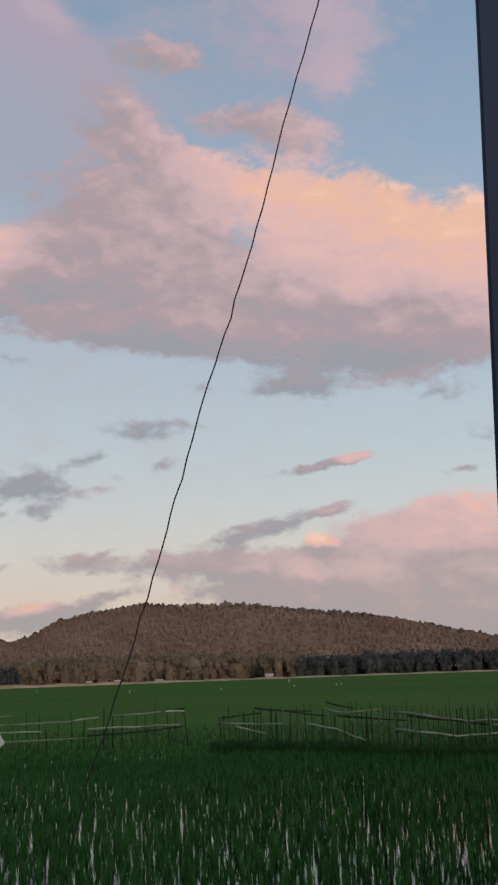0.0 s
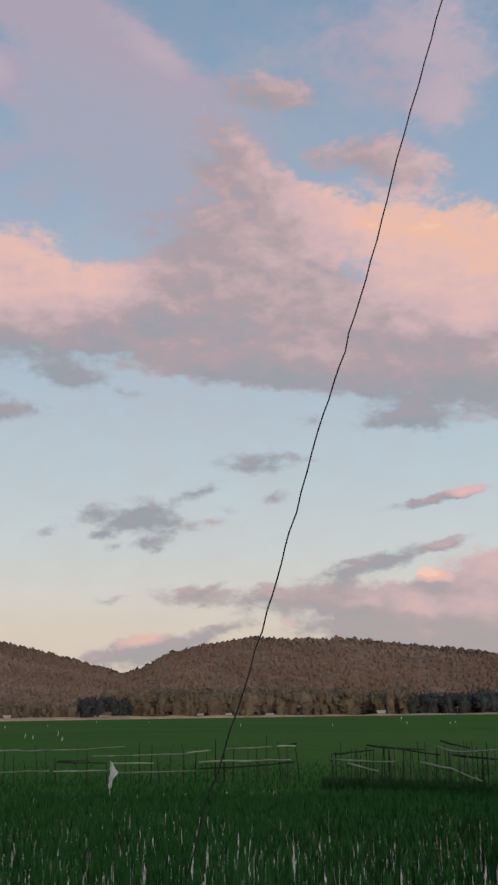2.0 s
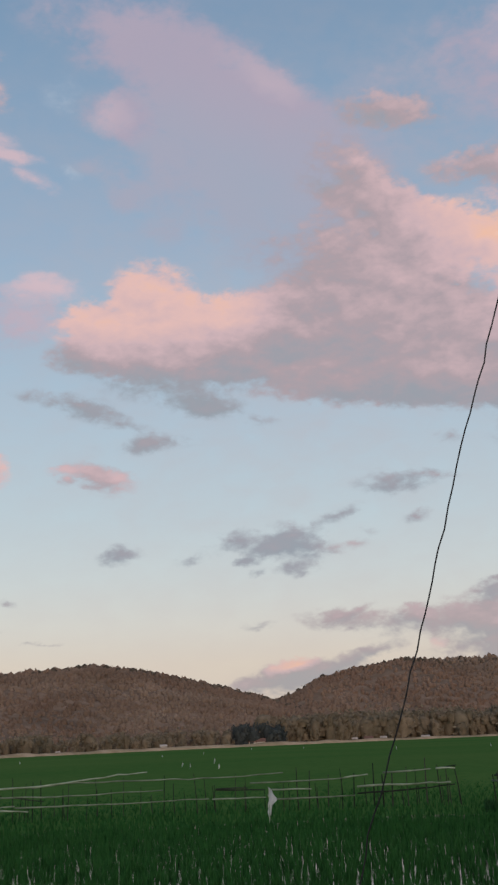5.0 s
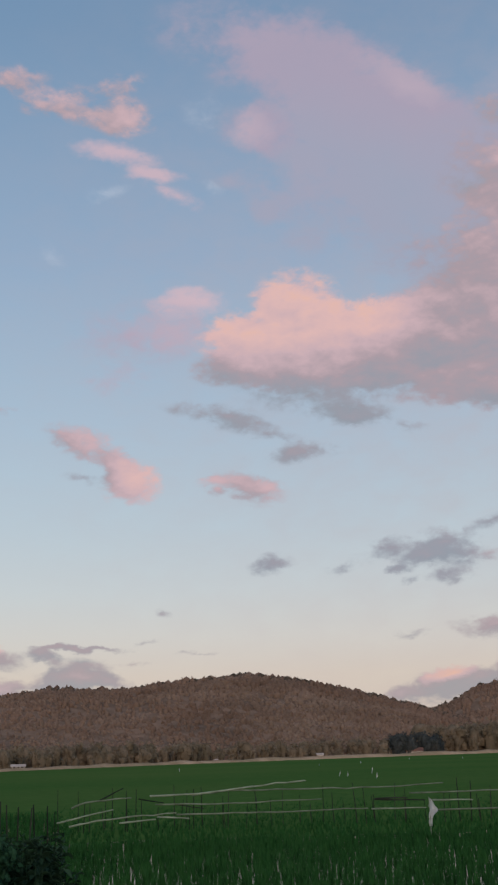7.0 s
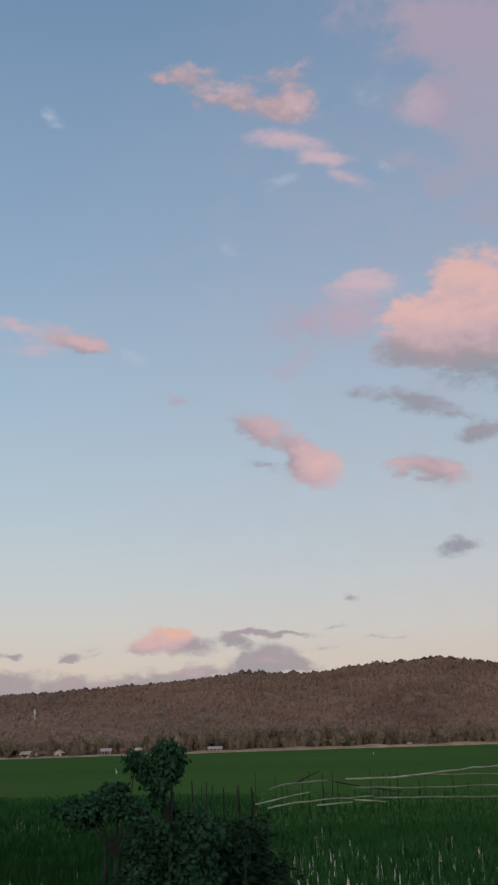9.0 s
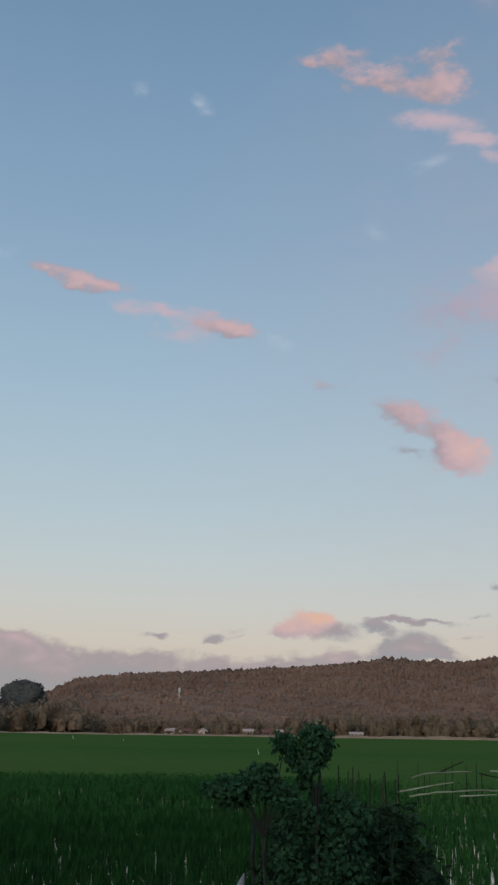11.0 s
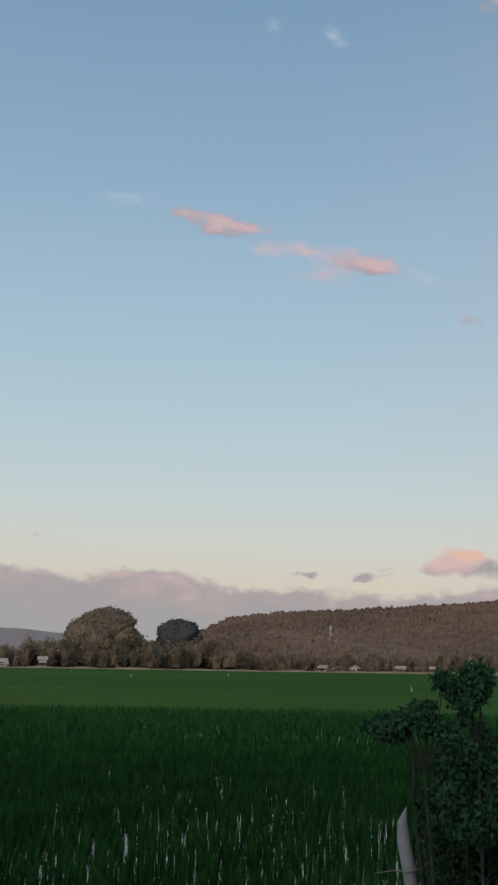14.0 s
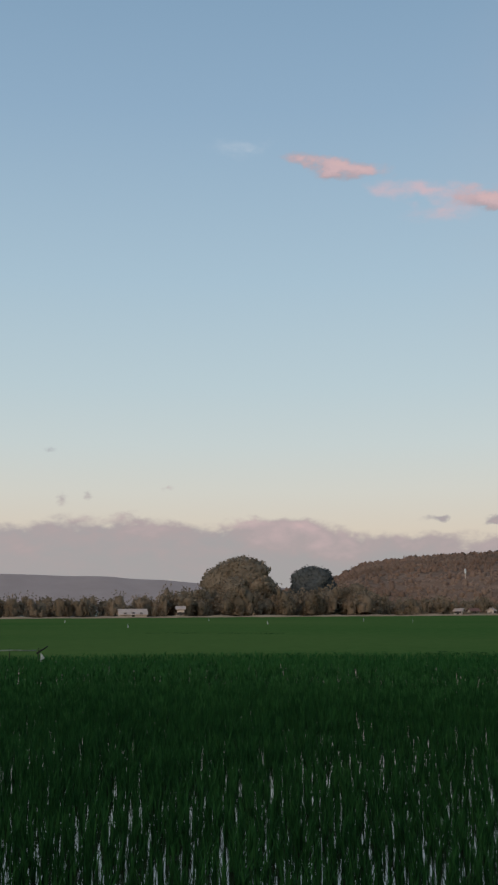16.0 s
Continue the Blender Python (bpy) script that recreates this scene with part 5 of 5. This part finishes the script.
# ---- shrub by the bank ----
def shrub():
    r0 = 7.4
    base = at(-36.6, r0, 0.0)
    root = thing("shrub", base, "leafy dark green shrub with pale thin stems", "shrub")
    inv = root.matrix_world.inverted()
    # bearing, elevation, half width and half height of each leaf mass
    clumps = [(-36.81, -0.76, 0.143, 0.133), (-37.38, -0.67, 0.080, 0.095), (-36.22, -0.90, 0.080, 0.095), (-36.67, -0.11, 0.108, 0.063), (-37.36, -1.58, 0.072, 0.055), (-36.33, -1.66, 0.079, 0.055),
              (-36.93, -2.37, 0.050, 0.048), (-36.43, -2.96, 0.050, 0.055), (-38.87, -2.58, 0.157, 0.096), (-39.97, -3.05, 0.121, 0.089), (-37.98, -3.08, 0.121, 0.096), (-40.9, -2.75, 0.110, 0.050), (-39.5, -2.35, 0.130, 0.070), (-40.4, -2.75, 0.110, 0.060), (-39.10, -1.97, 0.108, 0.048),
              (-37.45, -4.18, 0.150, 0.149), (-35.55, -3.46, 0.120, 0.095), (-36.64, -5.18, 0.197, 0.161), (-34.46, -4.21, 0.154, 0.135), (-37.70, -6.01, 0.130, 0.166), (-35.28, -6.16, 0.230, 0.185), (-36.30, -7.22, 0.240, 0.143)]
    forks = [inv @ at(-36.3, r0, 2.45), inv @ at(-38.9, r0, 2.35), inv @ at(-34.9, r0, 2.2)]
    for fk, r in zip(forks, (0.010, 0.008, 0.007)):
        part("stem", tube([(fk.x * 0.7, fk.y * 0.7, -0.1), (fk.x * 0.85 + 0.03, fk.y * 0.8, fk.z * 0.55), fk], [r * 1.4, r * 1.1, r], 7), M_TWIG, root, smooth=True)
    for i, (b, e, rw, rh) in enumerate(clumps):
        c = inv @ (seen(b, e, r0) + Vector((rng.normal(0, 0.02), rng.normal(0, 0.08), 0)))
        fk = min(forks, key=lambda p: (p.xy - c.xy).length + abs(p.z - c.z) * 0.2)
        if c.z > fk.z:
            part("branch", tube([fk, fk.lerp(c, 0.5) + Vector((0.03, 0, 0.04)), c], [0.007, 0.005, 0.003], 5), M_TWIG, root)
        v, f = [], []
        n = int(2600 * rw) + 60
        for _ in range(n):
            d = rng.normal(0, 1, 3)
            d /= np.linalg.norm(d)
            o = np.array(c) + d * np.array([rw, rw * 1.1, rh]) * rng.uniform(0.2, 1.04)
            ln = rng.uniform(0.028, 0.052)
            u = rng.normal(0, 1, 3) + np.array([0, 0, -0.5])
            u /= np.linalg.norm(u)
            q = np.cross(u, d + rng.normal(0, 0.4, 3))
            q /= np.linalg.norm(q) + 1e-6
            up = np.cross(q, u)
            k = len(v)
            v += [o, o + u * ln * 0.45 + q * ln * 0.34, o + u * ln + up * 0.006, o + u * ln * 0.45 - q * ln * 0.34, o + u * ln * 0.5 + up * 0.005]
            f += [(k, k + 1, k + 4), (k + 1, k + 2, k + 4), (k + 2, k + 3, k + 4), (k + 3, k, k + 4)]
        lf = mesh_of("leaves", v, f, M_BUSH)
        lf.parent = root
    return root


shrub()

# dead stalks beside the shrub
for b, e in ((-34.85, -1.6), (-34.49, -1.86), (-34.22, -1.67), (-33.89, -1.84), (-33.39, -1.96), (-33.06, -2.01), (-32.46, -1.88), (-31.97, -1.97)):
    r0 = 9.0
    h = EYE + r0 * math.tan(radians(e))
    st = thing("dead_stalk", at(b, r0, 0.0), "thin dark dead stalk standing beside the shrub", "stalk", "dead stalks")
    part("stem", tube([(0, 0, -0.1), (rng.normal(0, 0.03), 0, h * 0.5), (rng.normal(0, 0.03), 0, h)], [0.012, 0.010, 0.005], 6), M_STAKE, st)
    part("leaf", tube([(0, 0, h * 0.8), (0.04, 0.01, h * 0.86), (0.07, 0.02, h * 0.8)], [0.004, 0.009, 0.003], 4), M_TWIG, st, "curled dry leaf")


def thicket(n):
    """Tall rank growth round the shrub: thin stems with drooping leaves up to an uneven top."""
    vs, fs = [], []
    for _ in range(n):
        b = rng.uniform(-37.7, -30.2)
        r = rng.uniform(7.9, 9.4)
        e = np.interp(b, (-40.81, -39.73, -37.53, -35.33, -33.68, -32.32, -31.39, -30.76, -30.26), (-5.0, -4.2, -3.6, -3.4, -3.2, -3.3, -4.3, -5.9, -7.4))
        top = (EYE + r * math.tan(radians(e))) * (1.02 - 0.5 * rng.random() ** 1.5)
        p = np.array(at(b, r, -0.05))
        lean = rng.normal(0, 0.12, 2)
        k = len(vs)
        for z, w in ((0.0, 0.007), (top, 0.003)):
            c = p + np.array([lean[0] * z / top, lean[1] * z / top, z])
            vs += [c + np.array([w, 0, 0]), c + np.array([-w * 0.5, w * 0.87, 0]), c + np.array([-w * 0.5, -w * 0.87, 0])]
        for i in range(3):
            j = (i + 1) % 3
            fs += [(k + i, k + j, k + 3 + j), (k + i, k + 3 + j, k + 3 + i)]
        for _ in range(48):
            z = top * (0.25 + 0.75 * math.sqrt(rng.random()))
            a = rng.uniform(0, 6.28)
            out = np.array([math.cos(a), math.sin(a), rng.uniform(-0.7, 0.5)])
            side = np.array([-math.sin(a), math.cos(a), 0.0])
            ln = rng.uniform(0.05, 0.11)
            o = p + np.array([lean[0] * z / top, lean[1] * z / top, z])
            mid = o + out * ln * 0.5 + np.array([0, 0, 0.02])
            k = len(vs)
            vs += [o, mid + side * ln * 0.24, o + out * ln, mid - side * ln * 0.24]
            fs += [(k, k + 1, k + 2), (k, k + 2, k + 3)]
    tagged(mesh_of("undergrowth", vs, fs, M_RANK), "dark rank undergrowth standing round the shrub", "undergrowth", kind="stuff")


thicket(650)

# pale pointed stake and its brown neighbour
ps = thing("wooden_stake", at(-38.0, 8.2, 0.0) + standpoint(47.9), "pale peeled stake with a pointed, slanting tip", "stake")
_t = EYE + 8.2 * math.tan(radians(-6.7))
bm = bmesh.new()
_pts = [(0.10, 0, -0.1), (0.075, 0, _t - 0.75), (0.045, 0, _t - 0.45), (0.005, 0, _t - 0.22), (-0.005, 0, _t - 0.10), (0.022, 0, _t + 0.0)]
tube([Vector(p) for p in _pts], [0.052, 0.05, 0.048, 0.05, 0.036, 0.004], 10, bm)
ps.rotation_euler = (0, 0, radians(38))
part("shaft", bm, M_PALE, ps, smooth=True)
part("tie", tube([(0.10, -0.06, _t - 0.40), (0.02, -0.07, _t - 0.42), (-0.04, -0.05, _t - 0.41), (-0.20, -0.04, _t - 0.44)], [0.003, 0.004, 0.004, 0.002], 5), M_BARK, ps, "loose pale string")
st = thing("dead_branch", at(-37.2, 8.0, 0.0) + standpoint(47.9), "grey-brown bare branch leaning by the pale stake", "branch", "bare branches")
part("stem", tube([(0.10, 0, -0.1), (0.06, 0, 1.2), (0.0, 0, 1.75), (-0.045, 0, 2.15), (-0.04, 0, 2.4)], [0.026, 0.022, 0.019, 0.016, 0.009], 8), M_TWIG, st, smooth=True)
part("twig", tube([(-0.03, 0, 2.0), (0.05, 0.02, 2.2), (0.09, 0.02, 2.45)], [0.01, 0.007, 0.003], 5), M_TWIG, st)

# ---- the slanting cable ----
cable = thing("cable", at(-10.5, 10.0, 0.0), "thin black cable slanting from the ground to overhead", "cable")
_ci = cable.matrix_world.inverted()
_pts = []
for b, e in ((-10.6, -14.0), (-9.6, -9.0), (-8.45, -4.6), (-6.78, 0.02), (-5.15, 5.1), (-3.95, 9.1), (-2.35, 14.2), (-0.75, 18.3), (0.85, 22.8), (2.5, 27.7), (4.8, 33.2), (6.6, 37.0), (10.0, 43.0)):
    k = 10.0 / math.cos(radians(b))
    _pts.append(_ci @ at(b, k, EYE + k * math.tan(radians(e)) / 1.0))
_pts = [_ci @ Vector((_pts[0].x + cable.location.x - 0.3, 10.0, -0.1))] + _pts
# small kinks along it
fine_pts = []
for p, q in zip(_pts, _pts[1:]):
    for i in range(5):
        fine_pts.append(p.lerp(q, i / 5) + Vector((rng.normal(0, 0.006), rng.normal(0, 0.006), 0)))
fine_pts.append(_pts[-1])
part("wire", tube(fine_pts, 0.0076, 6), M_CABLE, cable, smooth=True)

# ---- the veranda behind and beside the camera ----
post = thing("veranda_post", (0.0, 0.0, 0.0), "smooth slate-blue painted square veranda post", "post")
_px, _py = 1.5 * math.sin(radians(13.2)), 1.5 * math.cos(radians(13.2))
post.location = (_px - 0.135, _py, 0)
post.rotation_euler = (0, radians(2.1), radians(-24))
part("shaft", box(0, 0, 1.4, 0.26, 0.26, 5.6, bevel=0.006), M_POST, post)
part("plinth", box(-0.02, -0.02, 0.0, 0.28, 0.28, 1.398, bevel=0.006), M_POST, post)
# Unseen floor and back wall, added to close and shade the space behind.
deck = part("veranda_floor", box(-3.0, -2.5, 1.2, 4.0, 1.15, 1.396), M_TIMBER)
tagged(deck, "worn grey timber veranda floor under the camera", "floor", kind="structure")
_bw = part("wall_back", box(-3.0, -2.7, -0.1, 4.0, -2.504, 4.6), M_WALL)
tagged(_bw, "plain whitewashed wall added unseen behind the veranda", "wall", kind="structure")
